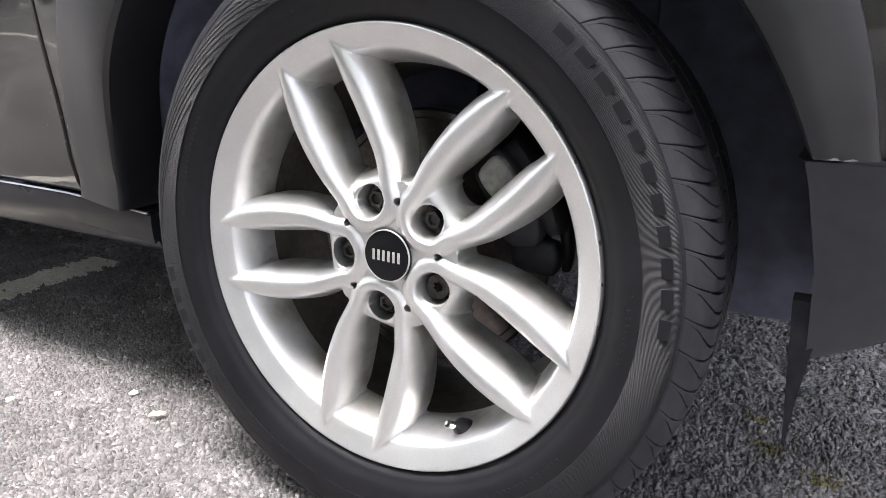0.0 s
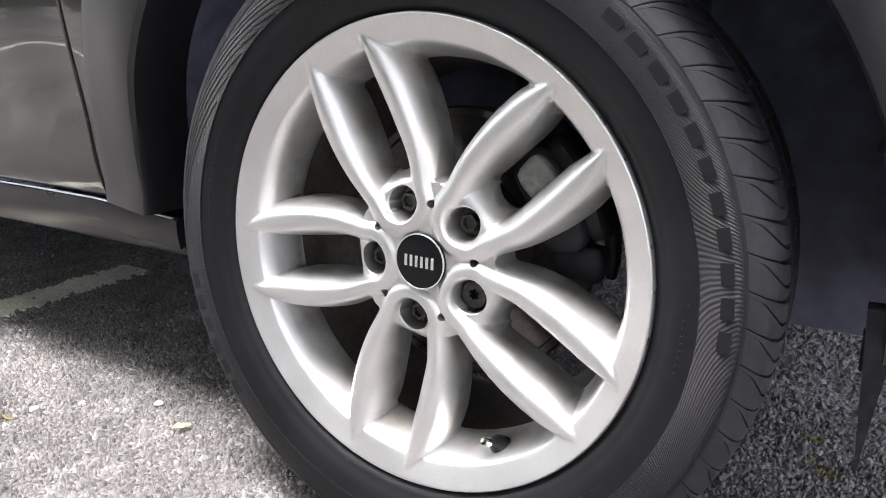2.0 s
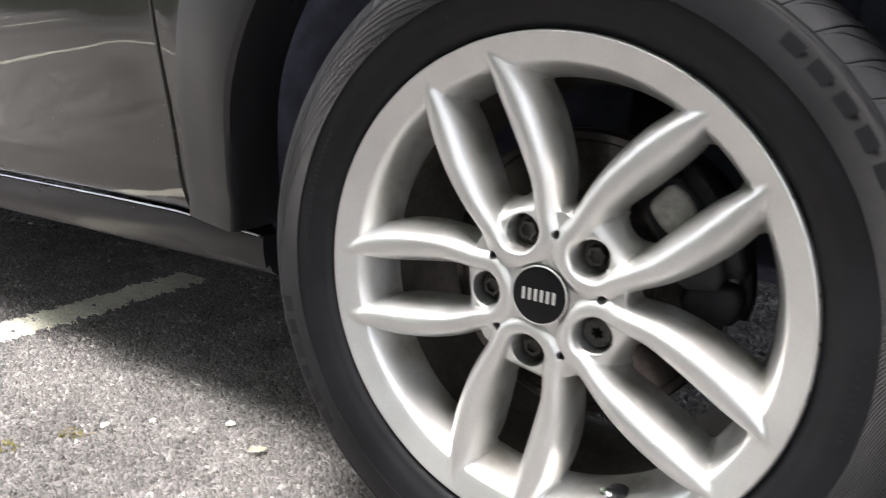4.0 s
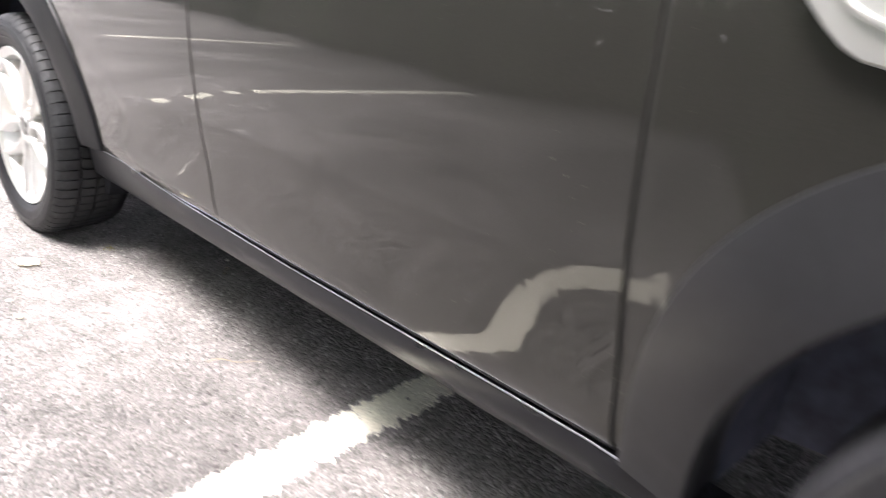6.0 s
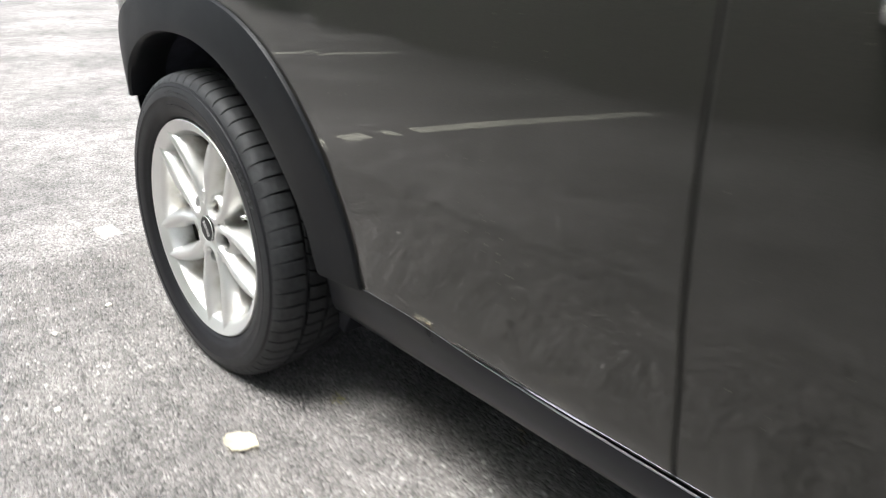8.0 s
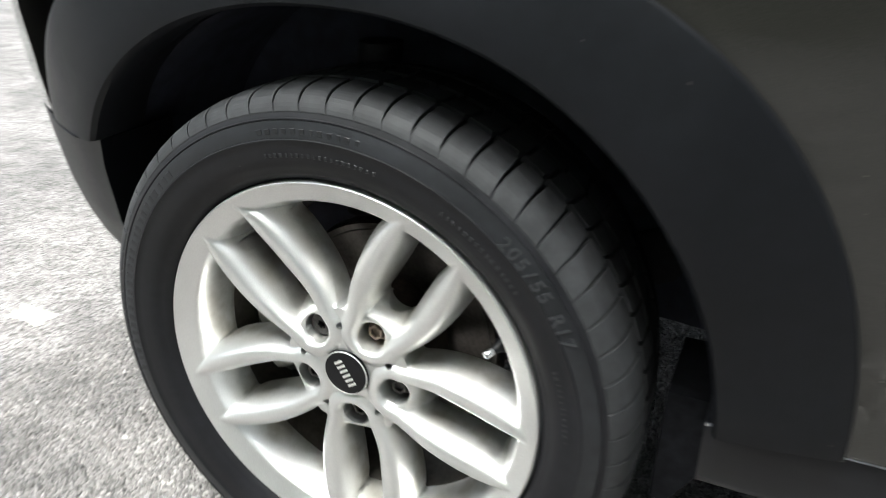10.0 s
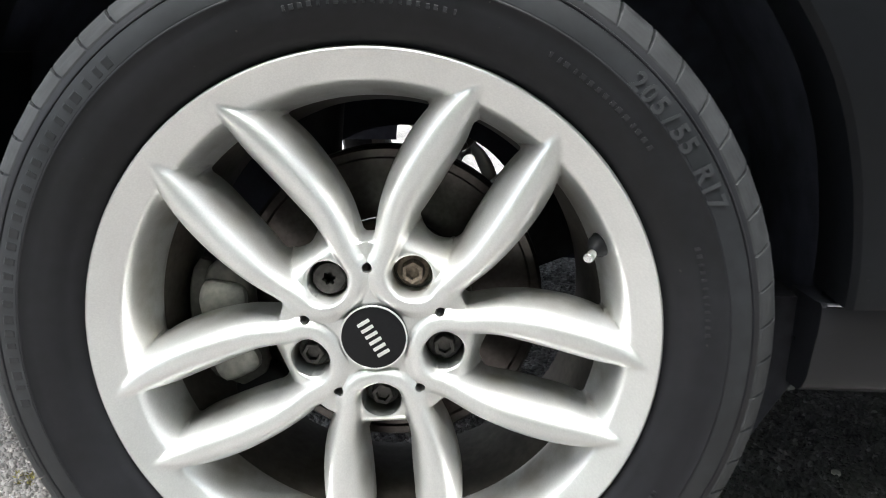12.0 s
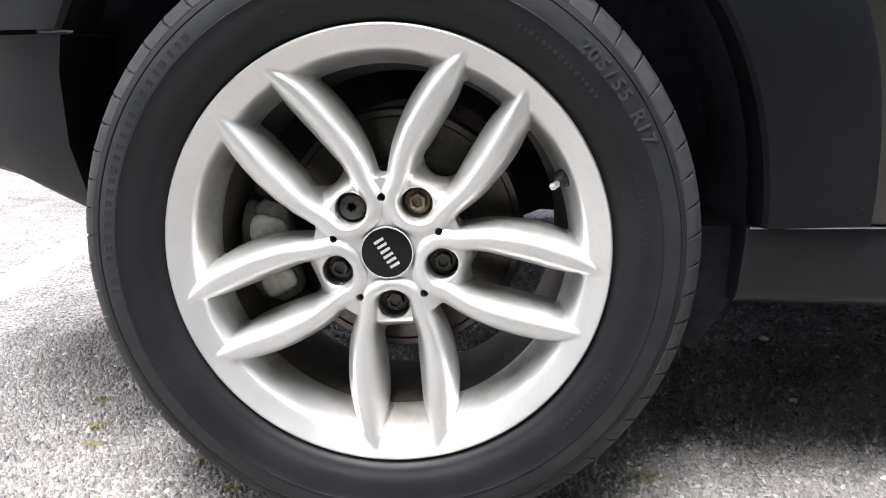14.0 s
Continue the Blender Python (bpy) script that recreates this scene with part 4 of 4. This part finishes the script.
        rows.append([(x + 0.004, 0.20 + lean + (CAR_WIDTH - 0.4 - 2 * lean) * j / 10, top(x) + 0.004) for j in range(11)])
    part("windscreen", sheet(rows), GLASS, parent, "dark windscreen glass")


def door_handle(x, z, parent):
    rows = []
    for i in range(15):
        f = i / 14
        a = x - 0.064 + 0.128 * f
        out = 0.034 * math.sin(math.pi * f) ** 0.5 + 0.001
        hz = 0.012 + 0.006 * math.sin(math.pi * f)
        y = side_y(a, z)
        rows.append([(a, y - out + 0.010 * (1 - math.cos(t)) / 2 - 0.004 * math.cos(t), z + hz * math.sin(t)) for t in [2 * math.pi * k / 14 for k in range(14)]])
    return part("door_handle", solid(rows), CHROME, parent, "chrome door handle")


def build_car():
    car = tagged(new("car"), "dark grey compact car with silver alloy wheels parked on asphalt", "car")
    car.location = (0, 0, 0)
    belt = lambda x: 0.955
    low = lambda x: sill_top(min(max(x, -2.2), -0.41)) + 0.0042
    arch_f = lambda x: max(low(x), arch_top(x, AXLE_F))
    arch_r = lambda x: max(low(x), arch_top(x, AXLE_R))
    for side in (1, -1):
        door = panel("front_door", -1.5000, -0.5300, low, belt, PAINT, car, "dark grey painted door with mirror gloss", side=side)
        if side > 0:
            door_handle(-1.316, 0.858, door)
        door = panel("rear_door", -2.45, -1.5045, arch_r, belt, PAINT, car, "dark grey painted rear door", side=side)
        if side > 0:
            door_handle(-2.22, 0.868, door)
        panel("rear_quarter", -3.1, -2.456, lambda x: max(0.74 if x < -2.92 else 0.40, arch_top(x, AXLE_R)), belt, PAINT, car, "dark grey rear quarter panel", side=side)
        panel("front_wing", -0.5240, 0.40, lambda x: max(0.66 if x > 0.36 else low(x), arch_top(x, AXLE_F)), belt, PAINT, car, "dark grey front wing", side=side)
        # filler strips added behind the door gaps, giving a soft dark band
        for gap in (-1.5022, -0.527):
            rows = [[(gap + o, side_y(gap, z) + 0.0045 if side > 0 else CAR_WIDTH - side_y(gap, z) - 0.0045, z) for z in [0.33 + 0.62 * k / 30 for k in range(31)]] for o in (-0.006, 0.0, 0.006)]
            part("gap_filler", sheet(rows), SEAM, car, "dark filler strip added in the door gap")
        cladding("front_arch_trim", AXLE_F, car, 8, 180, side, FRONTTRIM)
        cladding("rear_arch_trim", AXLE_R, car, 0, 160, side, CLAD)
        sill(car, side)
        liner("front_arch_liner", AXLE_F, car, side)
        liner("rear_arch_liner", AXLE_R, car, side, -2, 181, 0.36)
    tail_and_nose(car)
    shell(car)
    floor_pan = bmesh.new()
    box((1.66, CAR_WIDTH - 0.26, 0.05), (-1.30, CAR_WIDTH / 2, 0.29), 0.01, bm=floor_pan)
    box((0.5, CAR_WIDTH - 0.9, 0.10), (0.0, CAR_WIDTH / 2, 0.30), 0.02, bm=floor_pan)
    box((0.9, CAR_WIDTH - 0.7, 0.06), (-2.75, CAR_WIDTH / 2, 0.56), 0.02, bm=floor_pan)
    part("floor_pan", floor_pan, HAZELINER, car, "black underbody")
    # rear suspension seen through the spokes
    arm = solid([[(-2.60 + 0.30 * f + 0.022 * math.cos(t), 0.20 + 0.10 * f, 0.30 + 0.10 * f + 0.040 * math.sin(t)) for t in [2 * math.pi * k / 10 for k in range(10)]] for f in [i / 6 for i in range(7)]])
    part("trailing_arm", arm, DARKCAST, car, "dark steel trailing arm")
    damper = solid([[(-2.70 + 0.02 * f + r * math.cos(t), 0.20 + 0.05 * f + r * math.sin(t), 0.30 + 0.34 * f) for t in [2 * math.pi * k / 14 for k in range(14)]] for f, r in ((0, 0.016), (0.35, 0.016), (0.36, 0.028), (1.0, 0.028))])
    part("rear_damper", damper, DARKCAST, car, "dark tubular damper")
    strut = solid([[(0.02 + r * math.cos(t), 0.22 + 0.06 * f + r * math.sin(t), 0.40 + 0.26 * f) for t in [2 * math.pi * k / 14 for k in range(14)]] for f, r in ((0, 0.026), (0.5, 0.026), (0.51, 0.015), (1.0, 0.015))])
    part("front_strut", strut, DARKCAST, car, "dark front suspension strut")
    # bulkhead inside the doors, so that the gaps look into dark
    inner = bmesh.new()
    box((3.2, CAR_WIDTH - 0.14, 0.02), (-1.25, CAR_WIDTH / 2, 0.80), bm=inner)
    box((1.68, 0.02, 0.58), (-1.30, 0.110, 0.66), bm=inner)
    box((1.68, 0.02, 0.58), (-1.30, CAR_WIDTH - 0.110, 0.66), bm=inner)
    part("inner_frame", inner, SEAM, car, "black inner frame behind the door gaps")
    # side trim above the front arch, its lower edge stepping down to a point on the arch trim
    edge = [(-0.418, 0.900), (-0.40, 0.858), (-0.381, 0.838), (-0.362, 0.822), (-0.345, 0.814), (-0.325, 0.811), (-0.305, 0.806), (-0.288, 0.798), (-0.272, 0.787), (-0.252, 0.773), (-0.216, 0.786), (-0.177, 0.797), (-0.12, 0.806)]
    rows = []
    for i in range(61):
        x = -0.418 + 0.298 * i / 60
        lz = lerp_table(x, edge)
        rows.append([(x, side_y(x, z) - o, z) for z, o in ((lz - 0.001, -0.003), (lz, 0.006), (lz + 0.003, 0.010), (lz + 0.010, 0.011), ((lz + 0.93) / 2, 0.012), (0.928, 0.010), (0.932, 0.004), (0.933, -0.003))])
    scuttle = part("side_scuttle", sheet(rows), SILVER, car, "bright silver side trim on the front wing")
    ring = []
    for i in range(48):
        t = 2 * math.pi * i / 48
        cx, cz = -0.285 + 0.085 * math.cos(t), 0.868 + 0.034 * math.sin(t) * (1 + 0.2 * math.cos(t))
        ring.append([(cx + 0.004 * math.cos(q) * math.cos(t), side_y(cx, cz) - 0.012 - 0.003 * math.sin(q), cz + 0.004 * math.cos(q) * math.sin(t)) for q in [2 * math.pi * k / 8 for k in range(8)]])
    part("scuttle_ring", sheet(ring, closed_u=True, closed_v=True), SILVER, scuttle, "raised oval rim")
    # mud deflector ahead of the front wheel
    rows = []
    for i in range(9):
        f = i / 8
        z = 0.330 - 0.132 * f
        w = 0.024 * (1 - f) ** 1.2 + 0.0025
        x = 0.382 + 0.008 * f
        rows.append([(x + w, 0.046, z), (x, 0.045, z), (x, 0.050 + 0.02 * (1 - f), z), (x + w, 0.052 + 0.02 * (1 - f), z)])
    part("air_deflector", solid(rows), FLAP, car, "black plastic air deflector hanging ahead of the wheel")
    # shield between the front wheel and the bumper
    rows = []
    for x in (0.20, 0.204, 0.30, 0.40, 0.404):
        k = 0.004 if x in (0.20, 0.404) else 0
        rows.append([(x, 0.244 + k, 0.246 + k), (x, 0.256 - k, 0.246 + k), (x, 0.262 - k, 0.70), (x, 0.250 + k, 0.70)])
    part("splash_shield", solid(rows), HAZELINER, car, "dull black shield ahead of the front wheel")
    # flap below the rear liner
    rows = []
    for y in (0.105, 0.11, 0.16, 0.22, 0.225):
        k = 0.003 if y in (0.105, 0.225) else 0
        rows.append([(-2.262, y, 0.33), (-2.215, y, 0.33), (-2.200, y, 0.270), (-2.210 - k, y, 0.240 + k), (-2.247, y, 0.178 + k), (-2.266 + k, y, 0.182 + k)])
    part("rear_deflector", solid(rows), FLAP, car, "black plastic deflector ahead of the rear wheel")
    rnd = random.Random(4)
    bars = lambda a, n, w, g: [(a + i * (w + g) + 0.2 * g * rnd.random(), w * (0.55 + 0.6 * rnd.random())) for i in range(n)]
    blocks = lambda a, n, p: [(a + i * p, 3.4) for i in range(n)]
    at_f = Matrix.Translation((AXLE_F, 0, HUB_Z)) @ Matrix.Rotation(-0.0066, 4, "Z") @ Matrix.Rotation(0.0051, 4, "X")
    wheel(at_f, car, radians(114.73), radians(-1), -64.7, TREAD_A, TREADR, 3, (), [(0.2880, -0.0130, 0.0200, blocks(-4, 11, 5.2), 0.0002), (0.262, -0.0107, 0.004, bars(-62, 16, 0.9, 0.7), 0.0005), (0.262, -0.0107, 0.004, bars(-12, 9, 0.7, 0.7), 0.0005), (0.2620, -0.0107, 0.004, bars(150, 18, 0.8, 0.7), 0.0005), (0.2880, -0.0130, 0.0200, blocks(190, 6, 5.2), 0.0002)], None, [(58, 1.2), (38, 2.0), (30, 0.8), (12, 1.0), (-8, 2.0), (3, 0.7), (118, 1.0), (130, 0.6)])
    at_r = Matrix.Translation((AXLE_R, -0.0126, HUB_Z)) @ Matrix.Rotation(0.0167, 4, "Z") @ Matrix.Rotation(-0.0071, 4, "X")
    wheel(at_r, car, radians(131.13), radians(-57), 23.4, TREAD_B, TREADD, 0, (4,), [(0.2880, -0.0124, 0.0085, bars(130, 26, 1.25, 1.15), 0.0005), (0.2640, -0.0112, 0.0045, bars(38, 15, 0.8, 0.75), 0.0006), (0.2620, -0.0110, 0.0040, bars(-44, 13, 0.7, 0.7), 0.0005), (0.2640, -0.0112, 0.0045, bars(76, 20, 0.7, 0.7), 0.0006), (0.2880, -0.0124, 0.0060, bars(80, 12, 1.0, 1.0), 0.0005), (0.2640, -0.0112, 0.0045, bars(4, 12, 0.6, 0.8), 0.0005)], ("205/55 R17", 0.2865, -0.0131, 0.0195, 36.6, 2.40), None)
    for x, angle, tread in ((AXLE_F, 40, TREAD_A), (AXLE_R, 100, TREAD_B)):
        wheel(Matrix.Translation((x, CAR_WIDTH, HUB_Z)) @ Matrix.Rotation(math.pi, 4, "Z"), car, radians(angle), 0.3, 60, tread, None, 1, (), [], None, None)
    brake(car, AXLE_F, 0.0, 0.147, 30, DARKCAST, "front_brake_disc", True)
    brake(car, AXLE_R, 0.0, 0.146, 188, DULLCAST, "rear_brake_disc", False, 0.020)
    return car


build_car()


# ---------------------------------------------------------------- loose and set stones of the surface
def chips(name, count, x0, x1, y0, y1, size, seed, want_line, mat, label):
    """Angular chippings standing a little out of the asphalt."""
    rng = np.random.default_rng(seed)
    x, y = rng.uniform(x0, x1, count), rng.uniform(y0, y1, count)
    on = np.zeros(count, bool)
    for k, (cx, sl, ya, yb) in enumerate(LINES):
        near = np.nonzero((np.abs(x - cx - sl * y) < 0.10) & (y > ya) & (y < yb))[0]
        for i in near:
            off = x[i] - cx - sl * y[i]
            bare = noise.noise((x[i] * 55, y[i] * 55, 2.5 + k)) > 0.42
            on[i] = line_edge(y[i], -1, k) < off < line_edge(y[i], 1, k) and not bare and not worn(y[i], k)
    keep = on == want_line
    x, y = x[keep], y[keep]
    n = len(x)
    r = size * np.clip(np.exp(rng.normal(-0.12, 0.38, n)), 0.45, 2.2)
    turn = rng.uniform(0, 2 * np.pi, n)
    tall = rng.uniform(0.35, 0.95, n) * np.minimum(r, 0.0048)
    base = np.array([(1, 0, -0.6), (0.45, 0.8, -0.6), (-0.6, 0.75, -0.6), (-1, -0.1, -0.6), (-0.4, -0.85, -0.6), (0.6, -0.7, -0.6), (0.5, 0.2, 1.0), (-0.35, 0.4, 0.9), (-0.3, -0.45, 1.0)])
    v = base[None] * np.ones((n, 1, 1))
    v = v + rng.normal(0, 1, v.shape) * np.array([0.22, 0.22, 0.42])
    c, s = np.cos(turn)[:, None], np.sin(turn)[:, None]
    px = (v[:, :, 0] * c - v[:, :, 1] * s * 0.75) * r[:, None] + x[:, None]
    py = (v[:, :, 0] * s + v[:, :, 1] * c * 0.75) * r[:, None] + y[:, None]
    pz = np.maximum(v[:, :, 2], -0.7) * tall[:, None] + 0.0008
    co = np.stack([px, py, pz], 2).reshape(-1, 3)
    tri = np.array([(6, 7, 8), (0, 1, 6), (1, 7, 6), (1, 2, 7), (2, 3, 7), (3, 8, 7), (3, 4, 8), (4, 5, 8), (5, 6, 8), (5, 0, 6)])
    f = (tri[None] + 9 * np.arange(n)[:, None, None]).reshape(-1)
    me = bpy.data.meshes.new(name)
    me.vertices.add(len(co))
    me.vertices.foreach_set("co", co.reshape(-1))
    me.loops.add(len(f))
    me.loops.foreach_set("vertex_index", f)
    me.polygons.add(len(f) // 3)
    me.polygons.foreach_set("loop_start", np.arange(0, len(f), 3))
    me.update(calc_edges=True)
    return tagged(place(name, me, mat, smooth=False), label, "gravel", kind="stuff")


chips("asphalt_chippings", 185000, -3.4, 0.9, -0.62, 0.58, 0.0035, 3, False, CHIPS, "grey angular chippings set in the asphalt")
chips("shaded_chippings", 36000, -3.3, 0.9, 0.58, 1.7, 0.0056, 9, False, CHIPS, "grey angular chippings of the asphalt under the car")
chips("painted_chippings", 75000, -3.8, -0.9, -0.75, 1.3, 0.0045, 5, True, LINE, "chippings coated with white line paint")


# ---------------------------------------------------------------- trees and hedge across the car park
def tree(name, x, y, height, spread, leaves, seed, label):
    rng = np.random.default_rng(seed)
    ob = tagged(new(name), label, "tree", "trees round the car park")
    ob.location = (x, y, 0)
    rows = []
    for i in range(9):
        f = i / 8
        r = 0.16 * (1 - 0.75 * f) * height / 6
        cx, cy = 0.15 * math.sin(3 * f + seed), 0.15 * math.cos(2 * f + seed)
        rows.append([(cx + r * math.cos(a), cy + r * math.sin(a), f * height * 0.75) for a in [2 * math.pi * k / 9 for k in range(9)]])
    bm = solid(rows)
    for k in range(7):
        a = rng.uniform(0, 6.28)
        z0 = height * rng.uniform(0.25, 0.6)
        tip = Vector((math.cos(a) * spread * 0.7, math.sin(a) * spread * 0.7, z0 + height * 0.2))
        limb = []
        for i in range(5):
            f = i / 4
            p = Vector((0, 0, z0)).lerp(tip, f)
            r = 0.05 * (1 - 0.8 * f)
            limb.append([(p.x + r * math.cos(b), p.y + r * math.sin(b), p.z) for b in [2 * math.pi * q / 6 for q in range(6)]])
        join(bm, solid(limb))
    part("trunk", bm, BARK, ob, "brown trunk and limbs")
    centres = rng.normal(0, 1, (26, 3)) * np.array([spread * 0.42, spread * 0.42, height * 0.20]) + np.array([0, 0, height * 0.58])
    c = centres[rng.integers(0, 26, leaves)] + rng.normal(0, 0.30 * spread / 2.2, (leaves, 3))
    c[:, 2] = np.maximum(c[:, 2], 0.1)
    d1, d2 = rng.normal(0, 1, (leaves, 3)), rng.normal(0, 1, (leaves, 3))
    d1 /= np.linalg.norm(d1, axis=1)[:, None]
    d2 -= d1 * np.sum(d1 * d2, 1)[:, None]
    d2 /= np.linalg.norm(d2, axis=1)[:, None]
    w = rng.uniform(0.07, 0.15, leaves)[:, None]
    co = np.stack([c - d1 * w, c - d2 * w * 0.55, c + d1 * w, c + d2 * w * 0.55], 1).reshape(-1, 3)
    me = bpy.data.meshes.new("crown")
    me.from_pydata(co.tolist(), [], (np.arange(leaves * 4).reshape(-1, 4)).tolist())
    place("crown", me, LEAFY, ob, "green leaves", smooth=False)
    return ob


# first tree is an added unseen one, dense enough to dim the front ground
for i, (x, y, h, sp) in enumerate([(-0.5, -3.6, 8.6, 2.5), (-1.8, -5.2, 4.8, 2.2), (-4.2, -5.6, 6.5, 2.6), (-7.2, -6.8, 6.0, 2.6), (-11.0, -8.8, 7.0, 3.0)]):
    tree("tree", x, y, h, sp, 18000 if h > 8 else 5200, 11 + i, "broad-leaved tree with dense dark green crown")


def hedge():
    rng = np.random.default_rng(77)
    n = 22000
    t = rng.uniform(0, 1, n)
    x = 1.6 - 14.1 * t
    y = -2.95 - 0.2 * np.maximum(0, -x - 3.5) - np.abs(rng.normal(0, 0.38, n)) + 0.12 * np.sin(x * 3.1) + 0.08 * np.sin(x * 7.7)
    z = np.abs(rng.normal(0, 1, n)) * 0.55
    z = np.minimum(z, 1.0 + 0.2 * np.sin(x * 2))
    c = np.stack([x, y, z + 0.03], 1)
    d1, d2 = rng.normal(0, 1, (n, 3)), rng.normal(0, 1, (n, 3))
    d1 /= np.linalg.norm(d1, axis=1)[:, None]
    d2 /= np.linalg.norm(d2, axis=1)[:, None]
    w = rng.uniform(0.05, 0.12, n)[:, None]
    co = np.stack([c - d1 * w, c - d2 * w * 0.6, c + d1 * w, c + d2 * w * 0.6], 1).reshape(-1, 3)
    me = bpy.data.meshes.new("hedge")
    me.from_pydata(co.tolist(), [], (np.arange(n * 4).reshape(-1, 4)).tolist())
    return tagged(place("hedge", me, LEAFY, smooth=False), "low dark green hedge along the car park", "hedge", kind="stuff")


hedge()


# ---------------------------------------------------------------- small things on the ground
def leaf(name, x, y, length, width, turn, curl, seed, label):
    rng = random.Random(seed)
    rows = []
    for i in range(11):
        f = i / 10
        w = width * (math.sin(math.pi * min(1, f * 0.96 + 0.03)) ** 0.7) * (0.85 + 0.3 * rng.random())
        row = []
        for j in range(7):
            g = j / 3 - 1
            z = 0.006 + curl * (g * g * 0.5 + 0.35 * math.sin(3 * f + seed)) * width + 0.002 * rng.random()
            row.append(((f - 0.5) * length, g * w / 2, max(0.003, z)))
        rows.append(row)
    top = sheet(rows)
    bmesh.ops.solidify(top, geom=top.faces[:], thickness=0.0005)
    return tagged(finish(name, top, DEADLEAF, at=Matrix.Translation((x, y, 0.001)) @ Matrix.Rotation(turn, 4, "Z")), label, "leaf")


leaf("dry_leaf", -2.285, -0.112, 0.074, 0.055, 0.5, 0.10, 3, "pale yellow dry leaf lying on the asphalt")
leaf("dry_leaf", -0.412, 0.054, 0.026, 0.018, 1.2, 0.2, 8, "small cream dry leaf fragment on the asphalt")
leaf("dry_leaf", -0.735, -0.150, 0.030, 0.012, 0.2, 0.2, 5, "small curled pale leaf beside green moss")


leaf("dry_leaf", -1.872, -0.063, 0.030, 0.010, 0.9, 0.2, 6, "narrow cream leaf fragment lying on asphalt")
leaf("dry_leaf", -1.950, -0.231, 0.028, 0.018, 0.4, 0.2, 9, "small tan leaf fragment lying on asphalt")


def twig(x, y, length, turn, bend):
    rows = []
    for i in range(13):
        f = i / 12
        r = 0.0014 * (1 - 0.6 * f)
        px, py = (f - 0.5) * length, bend * math.sin(math.pi * f) + 0.006 * math.sin(9 * f)
        rows.append([(px, py + r * math.cos(t), 0.0075 + 0.002 * math.sin(7 * f) + r * math.sin(t)) for t in [2 * math.pi * k / 6 for k in range(6)]])
    return tagged(finish("twig", solid(rows), TWIG, at=Matrix.Translation((x, y, 0)) @ Matrix.Rotation(turn, 4, "Z")), "thin dry brown twig lying on asphalt", "twig", "twigs")


twig(-1.470, 0.063, 0.12, 0.9, 0.012)
twig(-1.950, 0.300, 0.05, -0.7, 0.008)
twig(-0.640, -0.06, 0.05, 0.5, 0.006)


def pebble(x, y, size, seed):
    rng = random.Random(seed)
    bm = bmesh.new()
    bmesh.ops.create_icosphere(bm, subdivisions=2, radius=size)
    for v in bm.verts:
        v.co *= 0.8 + 0.4 * rng.random()
        v.co.z *= 0.55
    return tagged(finish("pebble", bm, PALE, at=Matrix.Translation((x, y, size * 0.6))), "small pale stone chip lying on the asphalt", "stone", "pale stones")


for k, (x, y, size) in enumerate([(-1.985, 0.616, 0.008), (-2.025, 0.352, 0.006), (-0.505, 0.09, 0.007), (-0.60, 0.03, 0.006), (-0.64, -0.02, 0.007), (-0.155, 0.037, 0.007), (-1.10, -0.10, 0.007), (-2.62, -0.34, 0.007), (-2.06, -0.22, 0.007), (-3.02, -0.10, 0.008), (-2.95, -0.25, 0.007), (-1.72, -0.05, 0.006)]):
    pebble(x, y, size, 50 + k)


def moss(x, y, size, seed):
    """A low tuft: many short blades standing among the chippings."""
    rng = np.random.default_rng(seed)
    n = 110
    r, a = size * np.sqrt(rng.uniform(0, 1, n)), rng.uniform(0, 2 * np.pi, n)
    px, py = r * np.cos(a) * (1 + 0.4 * np.sin(3 * a)), r * np.sin(a) * (1 + 0.4 * np.cos(2 * a))
    h, t, w = rng.uniform(0.003, 0.007, n), rng.uniform(0, 2 * np.pi, n), rng.uniform(0.0012, 0.0022, n)
    co = np.stack([np.stack([px - w * np.cos(t), py - w * np.sin(t), 0 * px + 0.001], 1), np.stack([px + w * np.cos(t), py + w * np.sin(t), 0 * px + 0.001], 1), np.stack([px + rng.normal(0, 0.003, n), py + rng.normal(0, 0.003, n), h], 1)], 1).reshape(-1, 3)
    me = bpy.data.meshes.new("moss")
    me.from_pydata(co.tolist(), [], np.arange(n * 3).reshape(-1, 3).tolist())
    return tagged(place("moss", me, MOSS, smooth=False, at=Matrix.Translation((x, y, 0))), "yellow-green moss tuft growing between asphalt chippings", "moss", kind="stuff")


for k, (x, y, size) in enumerate([(-2.857, 0.108, 0.022), (-3.051, 0.180, 0.016), (-2.802, 0.045, 0.018), (-3.087, 0.259, 0.020), (-2.287, 0.109, 0.020), (-3.030, 0.129, 0.012), (0.372, 0.417, 0.024), (0.347, 0.504, 0.016), (0.438, 0.368, 0.022), (-0.702, -0.174, 0.026), (-0.695, -0.134, 0.020), (-0.655, -0.06, 0.018)]):
    moss(x, y, size, 200 + k)
